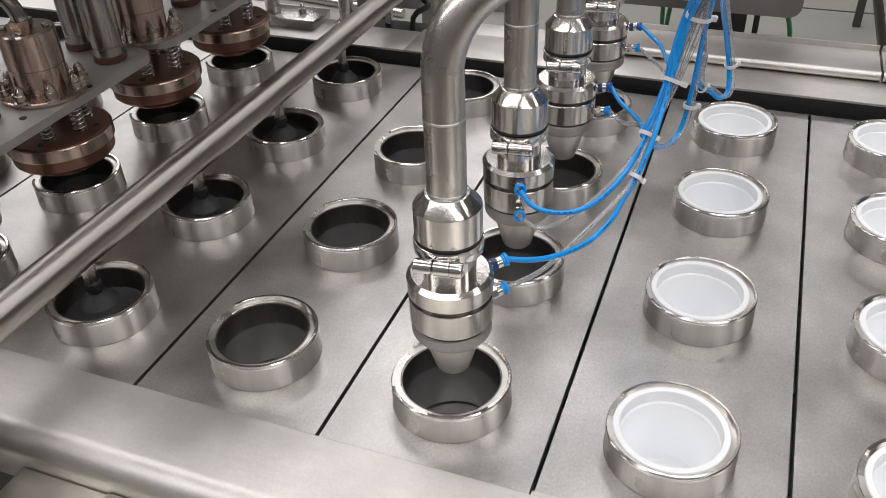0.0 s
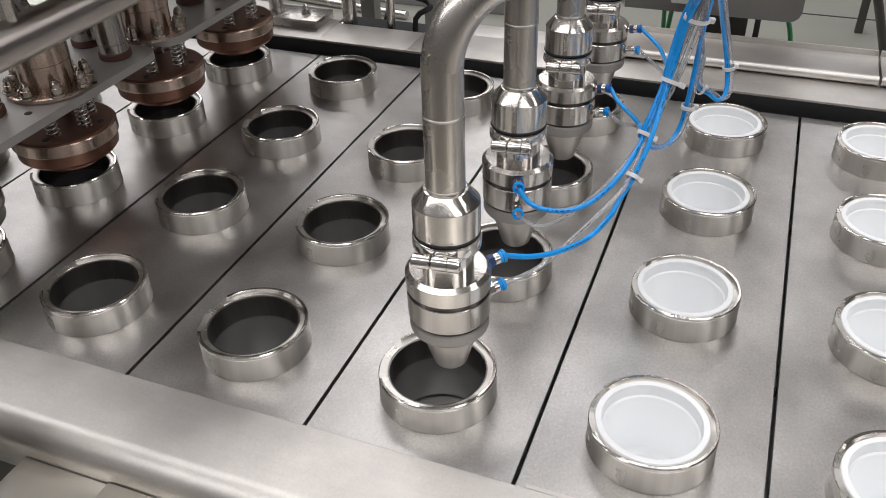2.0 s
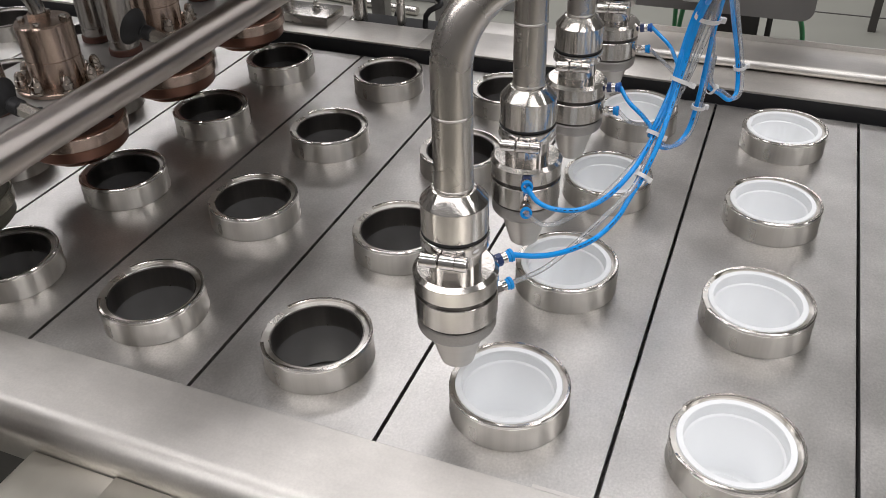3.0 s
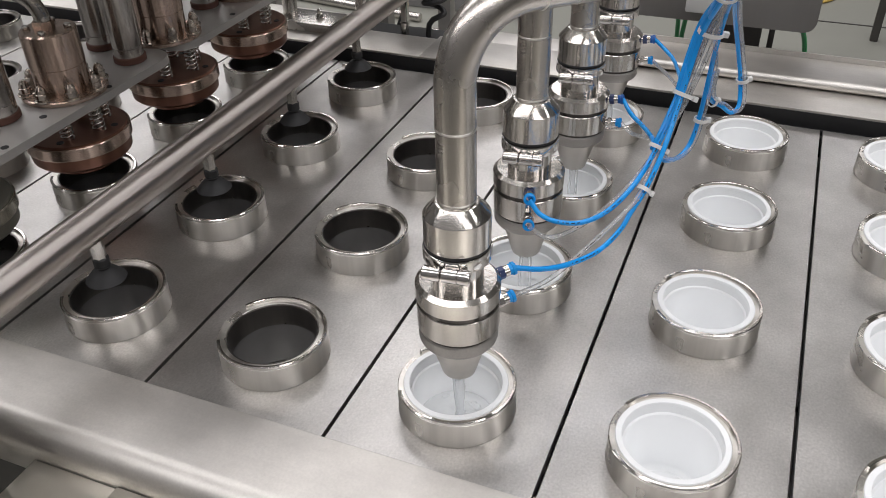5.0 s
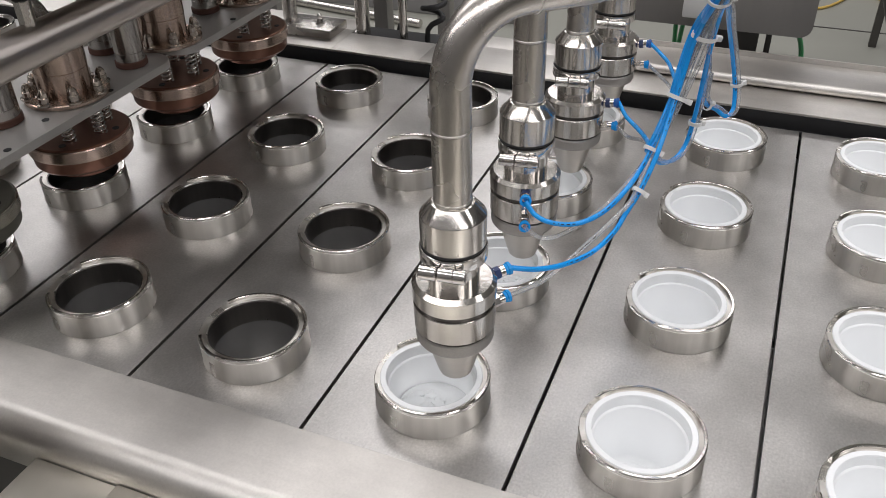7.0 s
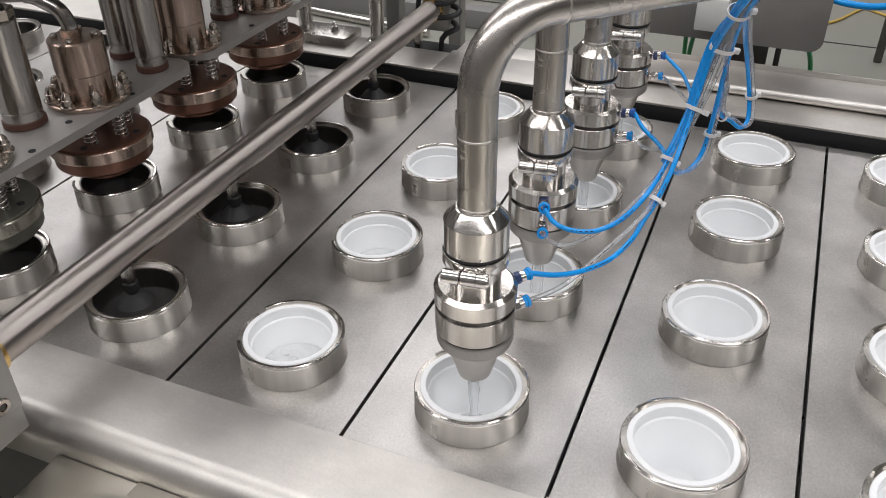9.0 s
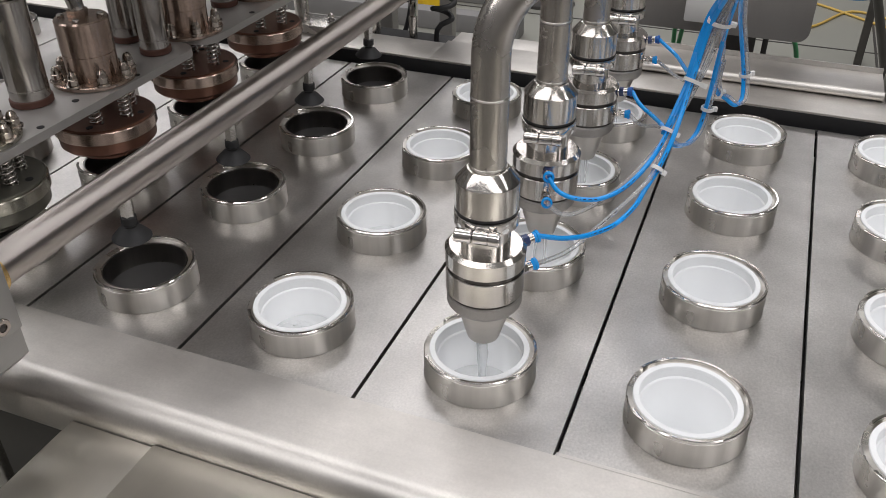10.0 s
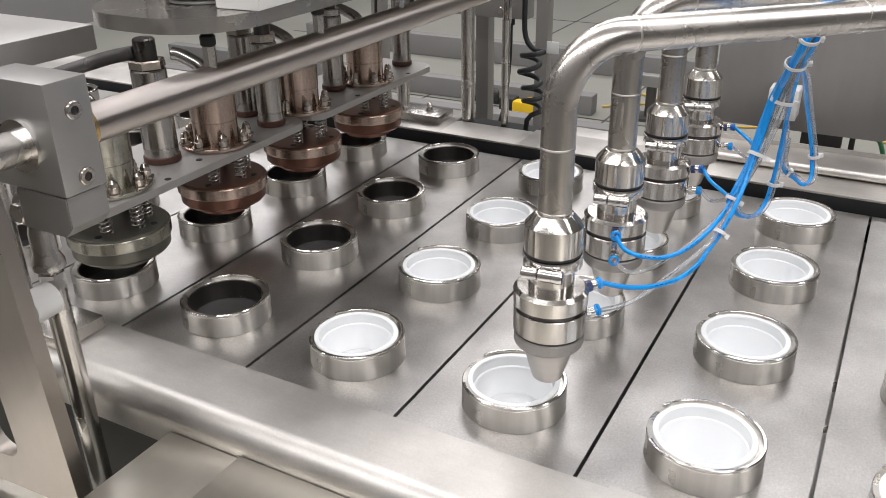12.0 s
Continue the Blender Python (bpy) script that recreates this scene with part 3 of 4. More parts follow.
def lift_parts():
    col = thing("lift_column", "round steel guide column of the pick-up lift", "guide column")
    part("column", finish(rod((-0.505, 0.822, -0.05), (-0.505, 0.822, 0.62), 0.0135, 28)), STEEL_SATIN, col)
    # black sheet drawn for the darkness in the rail's cut-out
    part("opening", finish(block((0.176, 0.072, 0.002), (-0.435, 0.840, 0.006))), BLACK, col)
    link = thing("lift_link", "steel link rod with a rod end", "link rod")
    part("rod", finish(rod((-0.452, -0.205, -0.40), (-0.458, -0.205, 0.135), 0.0120, 20)), STEEL_SATIN, link)
    part("lock_nut", finish(rod((-0.456, -0.205, 0.133), (-0.4565, -0.205, 0.150), 0.014, 6)), STEEL_BRIGHT, link)
    part("neck", finish(lathe([(0.010, 0.150), (0.0165, 0.156), (0.0165, 0.163), (0.0125, 0.172), (0.0125, 0.195), (0.010, 0.205)], 24, m=pose(-0.457, -0.205, 0))), STEEL_SATIN, link)
    part("eye", finish(hollow([(0.009, -0.010), (0.018, -0.010), (0.021, -0.006), (0.021, 0.006), (0.018, 0.010), (0.009, 0.010)], 28, m=pose(-0.458, -0.205, 0.221, 90, 0, 0))), STEEL_BRIGHT, link)
    part("bolt", finish(rod((-0.458, -0.225, 0.221), (-0.458, -0.185, 0.221), 0.010, 6)), STEEL_SATIN, link)
    plate = thing("side_plate", "thick grey steel side plate with a long slot", "steel plate")
    outline = round_rect(-0.175, -0.070, 0.0, 0.33, 0.008, 3)
    hole = round_rect(-0.128, -0.030, -0.078, 0.13, 0.022, 5)
    bm = bmesh.new()
    m = pose(-0.386, -0.284, 0, 90, 0, 0) @ pose(0, 0, 0, 0, 0, 4)
    loops = {}
    for z in (0.0, 0.016):
        for key, pts in (("out", outline), ("in", hole)):
            loops[key, z] = [bm.verts.new(m @ Vector((x, y, -z))) for x, y in pts]
    for key in ("out", "in"):
        a, b = loops[key, 0.0], loops[key, 0.016]
        for k in range(len(a)):
            bm.faces.new((a[k], a[(k + 1) % len(a)], b[(k + 1) % len(a)], b[k]))
    for z in (0.0, 0.016):
        edges = []
        for key in ("out", "in"):
            ring = loops[key, z]
            edges += [bm.edges.get((ring[k], ring[(k + 1) % len(ring)])) for k in range(len(ring))]
        bmesh.ops.triangle_fill(bm, edges=edges, use_beauty=True)
    part("plate", finish(bm, 25), SIDE_STEEL, plate)
    part("bolt", finish(rod((-0.455, -0.278, 0.20), (-0.455, -0.296, 0.20), 0.013, 6)), STEEL_BRIGHT, plate)
    part("spacer", finish(rod((-0.448, -0.245, 0.128), (-0.448, -0.216, 0.128), 0.017, 20)), WHITE_BLOCK, plate)


LIFT_X = -0.400


# ---- pick-up lift with suction cups ----
def suction_arm():
    arm = thing("suction_lift", "lifting carriage with a turning bar of suction cups", "machine arm")
    blk = part("clamp_block", finish(block((0.094, 0.046, 0.104), (-0.022, -0.204, 0.002), 0.002)), ALU_GREY, arm)
    shoe = [(-0.047, -0.0515), (0.022, -0.0515), (0.022, -0.080), (0.010, -0.092), (-0.047, -0.092)]
    part("clamp_shoe", finish(prism([(x, z) for x, z in shoe], 0, 0.044, m=pose(0, -0.182, 0, 90, 0, 0), bevel=0.001)), ALU_GREY, arm)
    for z in (0.026, -0.036):
        part("cap_screw", finish(hollow([(0.0001, 0.001), (0.0042, 0.001), (0.0042, 0.003), (0.0075, 0.003), (0.0085, 0.002), (0.0085, 0.0), (0.0001, 0.0)], 20, m=pose(0.0252, -0.202, z, 0, 90, 0))), STEEL_NUT, blk)
        # dark hex disc in place of the shaded hollow of the screw
        part("socket", finish(lathe([(0.0044, 0.0006), (0.0044, 0.0014)], 6, m=pose(0.0252, -0.202, z, 0, 90, 0))), STEEL_GROOVE, blk)
    part("stub_shaft", finish(rod((-0.020, -0.226, -0.006), (-0.020, -0.36, -0.006), 0.016, 28, bevel=0.002)), STEEL_SATIN, arm)
    part("stub_collar", finish(hollow([(0.016, 0), (0.025, 0), (0.025, 0.004), (0.016, 0.004)], 28, m=pose(-0.020, -0.2268, -0.006, 90, 0, 0))), STEEL_BRIGHT, arm)
    bar = part("suction_bar", finish(rod((0, -0.180, 0), (0, 0.844, 0), 0.0188, 40, bevel=0.001)), STEEL_BAR, arm, "round satin steel bar")
    for y in (-0.177, 0.838):
        part("bush", finish(lathe([(0.0192, -0.0035), (0.0215, -0.0025), (0.0215, 0.0025), (0.0192, 0.0035)], 28, m=pose(0, y, 0, 90, 0, 0))), BRASS, bar, "brass bush")
    for row in range(4):
        y = row * PITCH
        part("rod", finish(rod((0, y, -0.012), (0, y, -0.042), 0.0075, 6)), STEEL_SATIN, bar)
        part("suction_cup", finish(lathe([(0.0055, -0.044), (0.0085, -0.047), (0.0085, -0.056), (0.0065, -0.058), (0.0065, -0.060), (0.0125, -0.063), (0.0215, -0.073), (0.0205, -0.074), (0.0110, -0.066)], 28, m=pose(0, y, 0.0055))), BLACK, bar, "black rubber suction cup")
    part("far_block", finish(block((0.052, 0.052, 0.085), (0.006, 0.868, 0.004), 0.002)), ALU_GREY, arm)
    part("far_clevis", finish(block((0.012, 0.016, 0.050), (-0.022, 0.826, -0.060), 0.003)), STEEL_BRIGHT, arm)
    part("far_piston", finish(rod((-0.022, 0.822, -0.40), (-0.022, 0.822, -0.075), 0.0080, 18)), STEEL_SATIN, arm)
    return arm, bar


# ---- sealing station ----
HEAD_X = -0.600


def spring(x, y, z0, z1, r=0.0075, wire=0.0014, turns=6):
    k = turns * 10
    return sweep([(x + r * math.cos(2 * math.pi * i / 10), y + r * math.sin(2 * math.pi * i / 10), z0 + (z1 - z0) * i / k) for i in range(k + 1)], wire, 5)


def sealing_head(row):
    head = thing("sealing_head", "round sealing head over the cup holders, coloured with a greenish cast of light" if row == 0 else "round brown sealing head hanging over the cup holders", "sealing head", "sealing heads", m=pose(HEAD_X, row * PITCH, 0))
    # row 0 takes the copies with the greenish light in their colour
    tinted, coat = (STEEL_OLIVE, GREEN_GREY) if row == 0 else (STEEL_WARM, BROWN)
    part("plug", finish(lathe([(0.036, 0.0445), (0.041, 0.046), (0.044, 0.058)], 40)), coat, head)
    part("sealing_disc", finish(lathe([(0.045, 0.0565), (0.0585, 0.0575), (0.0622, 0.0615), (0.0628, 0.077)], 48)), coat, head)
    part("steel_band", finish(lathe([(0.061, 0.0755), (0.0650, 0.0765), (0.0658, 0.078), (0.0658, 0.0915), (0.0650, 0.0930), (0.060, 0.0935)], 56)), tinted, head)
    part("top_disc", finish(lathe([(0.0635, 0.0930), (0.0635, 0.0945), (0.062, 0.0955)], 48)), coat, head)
    for k in range(4):
        a = radians(-62 + 62 * k)
        x, yy = 0.038 * math.cos(a), 0.038 * math.sin(a)
        part("spring", finish(spring(x, yy, 0.0955, 0.132), 80), STEEL_BRIGHT, head)
        part("pin", finish(rod((x, yy, 0.093), (x, yy, 0.133), 0.0035, 10)), STEEL_SATIN, head)
        a = radians(20 + 90 * k)
        part("plug_screw", finish(rod((0.050 * math.cos(a), 0.050 * math.sin(a), 0.0950), (0.050 * math.cos(a), 0.050 * math.sin(a), 0.0962), 0.0045, 14)), BLACK, head)
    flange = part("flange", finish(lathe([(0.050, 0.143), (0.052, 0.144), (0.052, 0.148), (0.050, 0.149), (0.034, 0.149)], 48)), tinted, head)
    for k in range(8):
        a = radians(10 + 45 * k)
        part("cap_nut", finish(cap_nut(pose(0.0445 * math.cos(a), 0.0445 * math.sin(a), 0.149) @ Matrix.Diagonal((1.2, 1.2, 1.1, 1)))), STEEL_NUT, flange)
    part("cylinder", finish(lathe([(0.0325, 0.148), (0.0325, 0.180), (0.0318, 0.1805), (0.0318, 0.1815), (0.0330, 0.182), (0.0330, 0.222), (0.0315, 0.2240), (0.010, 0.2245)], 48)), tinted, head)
    for k in range(4):
        a = radians(30 + 90 * k)
        part("top_screw", finish(rod((0.024 * math.cos(a), 0.024 * math.sin(a), 0.224), (0.024 * math.cos(a), 0.024 * math.sin(a), 0.2285), 0.0045, 12, bevel=0.001)), STEEL_BRIGHT, head)
    run = 0.085 if row == 0 else 0.052
    line = smooth_line([(-0.004, 0, 0.222), (-0.004, 0.0, 0.240), (-0.012, -0.002, 0.256), (-0.032, -0.005, 0.266), (-0.044, -0.007, 0.270), (-run, -0.010, 0.271)], 6)
    part("elbow_pipe", finish(sweep(line, 0.0095, 16)), STEEL_COLUMN, head)
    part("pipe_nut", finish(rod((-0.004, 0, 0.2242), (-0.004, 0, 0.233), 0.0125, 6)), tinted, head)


def sealing_frame():
    columns = (((-0.618, 0.108, 0.0235),), ((-0.655, 0.332, 0.0195), (-0.586, 0.305, 0.0195)), ((-0.618, 0.520, 0.0195), (-0.602, 0.727, 0.0175)))
    for k, (y0, y1) in enumerate(((-0.075, 0.350), (0.372, 0.760))):
        plate = thing("head_plate", "grey plate carrying two sealing heads", "machine plate", "sealing head plates")
        part("plate", finish(prism(round_rect(-0.700, y0, -0.546, y1, 0.028), 0.1325, 0.1430, bevel=0.001)), PLATE_GREY, plate)
        for hx, hy in ((-0.556, y0 + 0.130), (-0.556, y0 + 0.300), (-0.572, y0 + 0.205)):
            part("plug", finish(rod((hx, hy, 0.1428), (hx, hy, 0.1436), 0.0045, 14)), BLACK, plate)
        for group in (columns[:2] if k == 0 else columns[2:]):
            for x, y, r in group:
                col = part("guide_column", finish(lathe([(r, 0), (r, 0.020), (r - 0.0006, 0.0205), (r - 0.0006, 0.022), (r, 0.0225), (r, 0.126), (r - 0.001, 0.128)], 36, m=pose(x, y, 0.1435))), STEEL_COLUMN, plate)
                part("collar", finish(lathe([(r + 0.0006, 0), (r + 0.0018, 0.001), (r + 0.0018, 0.008), (r + 0.0006, 0.009)], 36, m=pose(x, y, 0.1433))), RED_RUBBER, col)
                part("top_nut", finish(rod((x, y, 0.271), (x, y, 0.284), r * 1.02, 6, bevel=0.002)), STEEL_NUT, col)
                part("stem", finish(rod((x, y, 0.282), (x, y, 0.3115), r * 0.62, 20, bevel=0.002)), STEEL_GROOVE, col)
    press = thing("press_beam", "brown-grey steel beam holding the guide columns", "machine beam")
    # bar made wider than needed, to shade the heads and deck below
    part("beam_bar", finish(block((0.22, 0.64, 0.05), (-0.660, 0.50, 0.336), 0.004)), ALU_GREY, press)
    # box out of view, added so the deck mirrors something dark
    part("press_housing", finish(block((0.36, 0.64, 0.44), (-0.80, 0.54, 0.66), 0.01)), PANEL_GREY, press)
    for py in (0.05, 0.75):
        part("hanger", finish(rod((-0.660, py * 0.8 + 0.16, 0.355), (-0.660, py * 0.8 + 0.16, 0.445), 0.016, 20)), STEEL_SATIN, press)
    top = thing("dispenser_plate", "thick round-ended steel plate under the cup dispenser", "machine plate")
    holes = [circle(LIFT_X, row * PITCH, 0.030) for row in range(4)]
    rim = round_rect(-0.552, -0.062, -0.343, 0.76, 0.085, 12)
    part("plate", finish(slab(rim, holes, 0.3645, 0.3770)), STEEL_SATIN, top)
    part("top_sheet", finish(prism(rim, 0.3770, 0.3805, bevel=0.0008)), STEEL_SATIN, top)
    for x, y, r in ((-0.434, -0.012, 0.0125), (-0.470, 0.10, 0.0125), (-0.365, 0.10, 0.0125), (-0.470, 0.30, 0.0125), (-0.365, 0.30, 0.0125)):
        part("guide_rod", finish(rod((x - 0.02, y, 0.380), (x - 0.02, y, 0.70), r, 24)), STEEL_SATIN, top)
    part("white_block", finish(block((0.056, 0.070, 0.09), (0, 0, 0.0455), 0.003, m=pose(-0.366, 0.046, 0.3802, 0, 0, 4))), WHITE_BLOCK, top)
    lid = part("lid", finish(lathe([(0.0001, 0.0), (0.0400, 0.0), (0.0425, 0.0010), (0.0425, 0.0036), (0.0400, 0.0046), (0.0001, 0.0046)], 48)), ALU_GREY)
    tagged(lid, "grey round lid in a stack on the steel plate", "lid", "lids in the stack")
    for k in range(16):
        at = pose(-0.446, 0.052, 0.3807 + 0.0047 * k)
        if k:
            copy_thing(lid, at)
        else:
            lid.matrix_world = at
    beam = thing("machine_beam", "wide grey steel beam of the press frame", "machine beam")
    part("beam_box", finish(block((0.30, 0.34, 0.043), (-1.10, 0.135, 0.2465), 0.003)), PLATE_GREY, beam)
    part("post", finish(rod((-1.16, 0.24, 0.265), (-1.16, 0.24, 0.62), 0.013, 20)), STEEL_SATIN, beam)
    part("leg", finish(block((0.06, 0.06, 0.30), (-1.14, 0.10, 0.08), 0.003)), ALU_GREY, beam)
    hose = thing("corrugated_hose", "dark corrugated hose leading to the sealing heads", "hose")
    line = smooth_line([(-0.632, 0.104, 0.292), (-0.665, 0.091, 0.285), (-0.700, 0.078, 0.274), (-0.770, 0.050, 0.2515), (-0.84, 0.020, 0.232), (-0.93, -0.02, 0.21), (-1.15, -0.12, 0.16)], 34)
    bm = bmesh.new()
    rings = []
    for k, p in enumerate(line):
        way = (line[min(k + 1, len(line) - 1)] - line[max(k - 1, 0)]).normalized()
        side = way.cross(Vector((0, 0, 1))).normalized()
        top_way = side.cross(way)
        r = 0.0080 if k % 2 else 0.0094
        rings.append([bm.verts.new(p + r * (math.cos(q * math.pi / 6) * side + math.sin(q * math.pi / 6) * top_way)) for q in range(12)])
    for a, b in zip(rings, rings[1:]):
        for q in range(12):
            bm.faces.new((a[q], a[(q + 1) % 12], b[(q + 1) % 12], b[q]))
    part("hose_wall", finish(bm, 80), HOSE_DARK, hose)


# ---- air hoses ----
ACROSS, BACK = Vector((0.93, 0.37, 0)), Vector((-0.37, 0.93, 0))
# where the bundle is tied, from the nozzles up
BUNDLE = ((0.122, 0.250, 0.168), (0.1365, 0.281, 0.214), (0.1515, 0.300, 0.2735), (0.163, 0.262, 0.324), (0.174, 0.240, 0.355), (0.190, 0.265, 0.420), (0.205, 0.310, 0.560))


def printed(line, r, spans):
    """Small dark bars of the printing along a hose."""
    bm = bmesh.new()
    for a, b in spans:
        for k in range(int(a * len(line)), int(b * len(line)) - 1):
            p, q = line[k], line[k + 1]
            way = (q - p).normalized()
            side = way.cross(Vector((-0.35, 0.85, -0.6))).normalized()
            out = side.cross(way).normalized()
            if out.z < 0:
                out = -out
            m = Matrix((( way.x, side.x, out.x, 0), (way.y, side.y, out.y, 0), (way.z, side.z, out.z, 0), (0, 0, 0, 1)))
            for f in ((0.15, 0.5), (0.3,), (0.2, 0.45, 0.8), (0.6, 0.9), ())[(k * 7 + k // 3) % 5]:
                block((0.0006 + 0.0004 * (k % 3), 0.0010, 0.0004), (0, 0, 0), bm=bm, m=Matrix.Translation(p.lerp(q, f) + out * (r - 0.0001)) @ m)
    return bm


def hose_thing(label, mat, line, r, spans=()):
    hose = thing("air_hose", label, "hose", "air hoses")
    line = smooth_line(line, 10)
    part("tube", finish(sweep(line, r, 12), 80), mat, hose)
    if spans:
        tagged(part("printed_bars", finish(printed(line, r, spans)), BLACK, hose), kind="stuff")


def hoses():
    # rows: nozzle, tube, first station of the bundle, way to it, offsets (across, back) at the stations
    runs = (
        (0, 0, 1, ((0.0595, 0.055, 0.1345), (0.0761, 0.078, 0.1272), (0.0919, 0.105, 0.1232), (0.1015, 0.128, 0.1226), (0.110, 0.155, 0.1262), (0.1145, 0.176, 0.1335), (0.1225, 0.197, 0.149), (0.1305, 0.228, 0.176)), ((-0.003, -0.004), (-0.0095, -0.004), (-0.003, -0.004), (-0.002, -0.004))),
        (0, 1, 0, ((0.041, 0.047, 0.107), (0.062, 0.085, 0.104), (0.089, 0.131, 0.121), (0.111, 0.168, 0.139), (0.119, 0.193, 0.148)), ((0.003, 0.001), (0.003, -0.004), (0.000, -0.006), (0.001, -0.002), (0.001, 0.0))),
        (1, 0, 0, ((0.032, 0.146, 0.131), (0.051, 0.143, 0.128), (0.074, 0.151, 0.128), (0.095, 0.170, 0.136), (0.112, 0.202, 0.152)), ((-0.002, -0.003), (-0.004, -0.002), (-0.0095, 0.002), (-0.005, 0.001), (-0.004, 0.001))),
        (1, 1, 0, ((0.036, 0.154, 0.100), (0.055, 0.159, 0.105), (0.083, 0.172, 0.126), (0.105, 0.197, 0.148)), ((0.001, -0.001), (0.005, -0.002), (0.0045, -0.005), (0.0035, -0.002), (0.003, 0.001))),
        (2, 0, 0, ((0.072, 0.378, 0.138), (0.095, 0.342, 0.140), (0.111, 0.297, 0.151)), ((-0.003, 0.003), (-0.0045, 0.004), (-0.0085, 0.008), (-0.003, 0.006), (-0.002, 0.004))),
        (2, 1, 0, ((0.073, 0.395, 0.104), (0.098, 0.345, 0.128), (0.115, 0.283, 0.155)), ((-0.0005, 0.004), (0.0015, 0.001), (-0.003, -0.002), (-0.001, -0.003), (0.000, -0.003))),
        (3, 0, 1, ((0.088, 0.555, 0.141), (0.106, 0.480, 0.156), (0.121, 0.395, 0.179), (0.131, 0.325, 0.203)), ((-0.0040, 0.009), (-0.0085, 0.014), (0.000, 0.009), (0.002, 0.006))),
        (3, 1, 1, ((0.090, 0.545, 0.117), (0.113, 0.440, 0.152), (0.128, 0.345, 0.191)), ((0.000, 0.006), (-0.001, 0.006), (0.0, 0.006), (0.004, 0.004))),
    )
    for noz, tube, first, way, offsets in runs:
        end = TUBE_ENDS[noz][tube]
        line = [end] + [Vector(p) for p in way]
        offsets = offsets + (offsets[-1],) * 2
        line += [Vector(p) + ACROSS * a + BACK * b for p, (a, b) in zip(BUNDLE[first:], offsets)]
        if tube == 0:
            hose_thing("bright blue air hose of a filling nozzle", BLUE_TUBE, line, 0.0025, ((0.16, 0.25), (0.30, 0.38), (0.46, 0.54), (0.60, 0.68)))
        else:
            hose_thing("clear plastic air hose of a filling nozzle", CLEAR_TUBE, line, 0.0024, ((0.22, 0.28), (0.56, 0.61)))
    top = [Vector(p) for p in BUNDLE[2:]]
    bight = [(0.117, 0.262, 0.163), (0.125, 0.278, 0.140), (0.135, 0.305, 0.128), (0.142, 0.331, 0.125), (0.1475, 0.342, 0.138), (0.151, 0.343, 0.166), (0.153, 0.341, 0.192), (0.155, 0.335, 0.225)]
    loop = [(0.156, 0.345, 0.215), (0.154, 0.372, 0.180), (0.158, 0.402, 0.156), (0.167, 0.424, 0.142), (0.179, 0.427, 0.134), (0.1855, 0.440, 0.139), (0.182, 0.448, 0.165), (0.174, 0.440, 0.203), (0.167, 0.410, 0.245), (0.166, 0.345, 0.288)]
    for side, mat in enumerate((BLUE_TUBE, CLEAR_TUBE)):
        shift = Vector((0.0045, 0.003, 0.001)) * side
        rest = [p + ACROSS * a - BACK * 0.001 for p, a in zip(top, (0.0085, 0.005, 0.005, 0.005, 0.005))]
        hose_thing("bright blue air hose bent below the bundle" if side == 0 else "clear plastic air hose bent below the bundle", mat, [Vector(p) + shift * 0.8 for p in bight] + [p - shift * 0.7 for p in rest], 0.0025, ((0.35, 0.45),) if side == 0 else ())
        rest = [p + ACROSS * 0.0075 + BACK * 0.002 for p in top[1:]]
        hose_thing("bright blue air hose hanging in a loop" if side == 0 else "clear plastic air hose hanging in a loop", mat, [Vector(p) + shift for p in loop] + [p + shift * 0.6 for p in rest], 0.0025, ((0.45, 0.52),) if side == 0 else ())
    ties = (((0.1215, 0.196, 0.149), (0.30, 0.65, 0.7), 0.0062, 1.0), ((0.122, 0.250, 0.168), (0.25, 0.55, 0.8), 0.0068, 1.15), ((0.1365, 0.281, 0.214), (0.25, 0.4, 0.9), 0.0072, 1.35), ((0.1515, 0.300, 0.2735), (0.25, -0.1, 0.95), 0.0085, 1.4), ((0.163, 0.262, 0.324), (0.22, -0.6, 0.8), 0.0085, 1.25), ((0.174, 0.240, 0.355), (0.2, -0.4, 0.8), 0.0085, 1.1),
            ((0.1525, 0.343, 0.160), (0.1, 0.0, 1.0), 0.0058, 1.1), ((0.158, 0.402, 0.156), (0.45, 0.7, -0.5), 0.0052, 1.0), ((0.184, 0.4495, 0.166), (-0.15, -0.1, 1.0), 0.0058, 1.1))
    for at, way, r, wide in ties:
        m = Matrix.Translation(at) @ Vector(way).to_track_quat("Z", "Y").to_matrix().to_4x4()
        flat = m.to_3x3().inverted() @ ACROSS
        m = m @ pose(0, 0, 0, 0, 0, math.degrees(math.atan2(flat.y, flat.x))) @ Matrix.Diagonal((wide, 1, 1, 1))
        tie = thing("cable_tie", "white nylon cable tie round the air hoses", "cable tie", "cable ties")
        part("strap", finish(hollow([(r, -0.002), (r + 0.001, -0.002), (r + 0.001, 0.002), (r, 0.002)], 24, m=m)), WHITE_BLOCK, tie)
        part("lock", finish(block((0.0045, 0.0045, 0.0055), (r + 0.0022, 0, 0), 0.0008, m=m)), WHITE_BLOCK, tie)


# ---- beyond the machine ----
def cable(name, label, mat, points, r, category="cable", n=8):
    ob = thing(name, label, category)
    part("sheath", finish(sweep(smooth_line(points, 8), r, n), 80), mat, ob)
    return ob


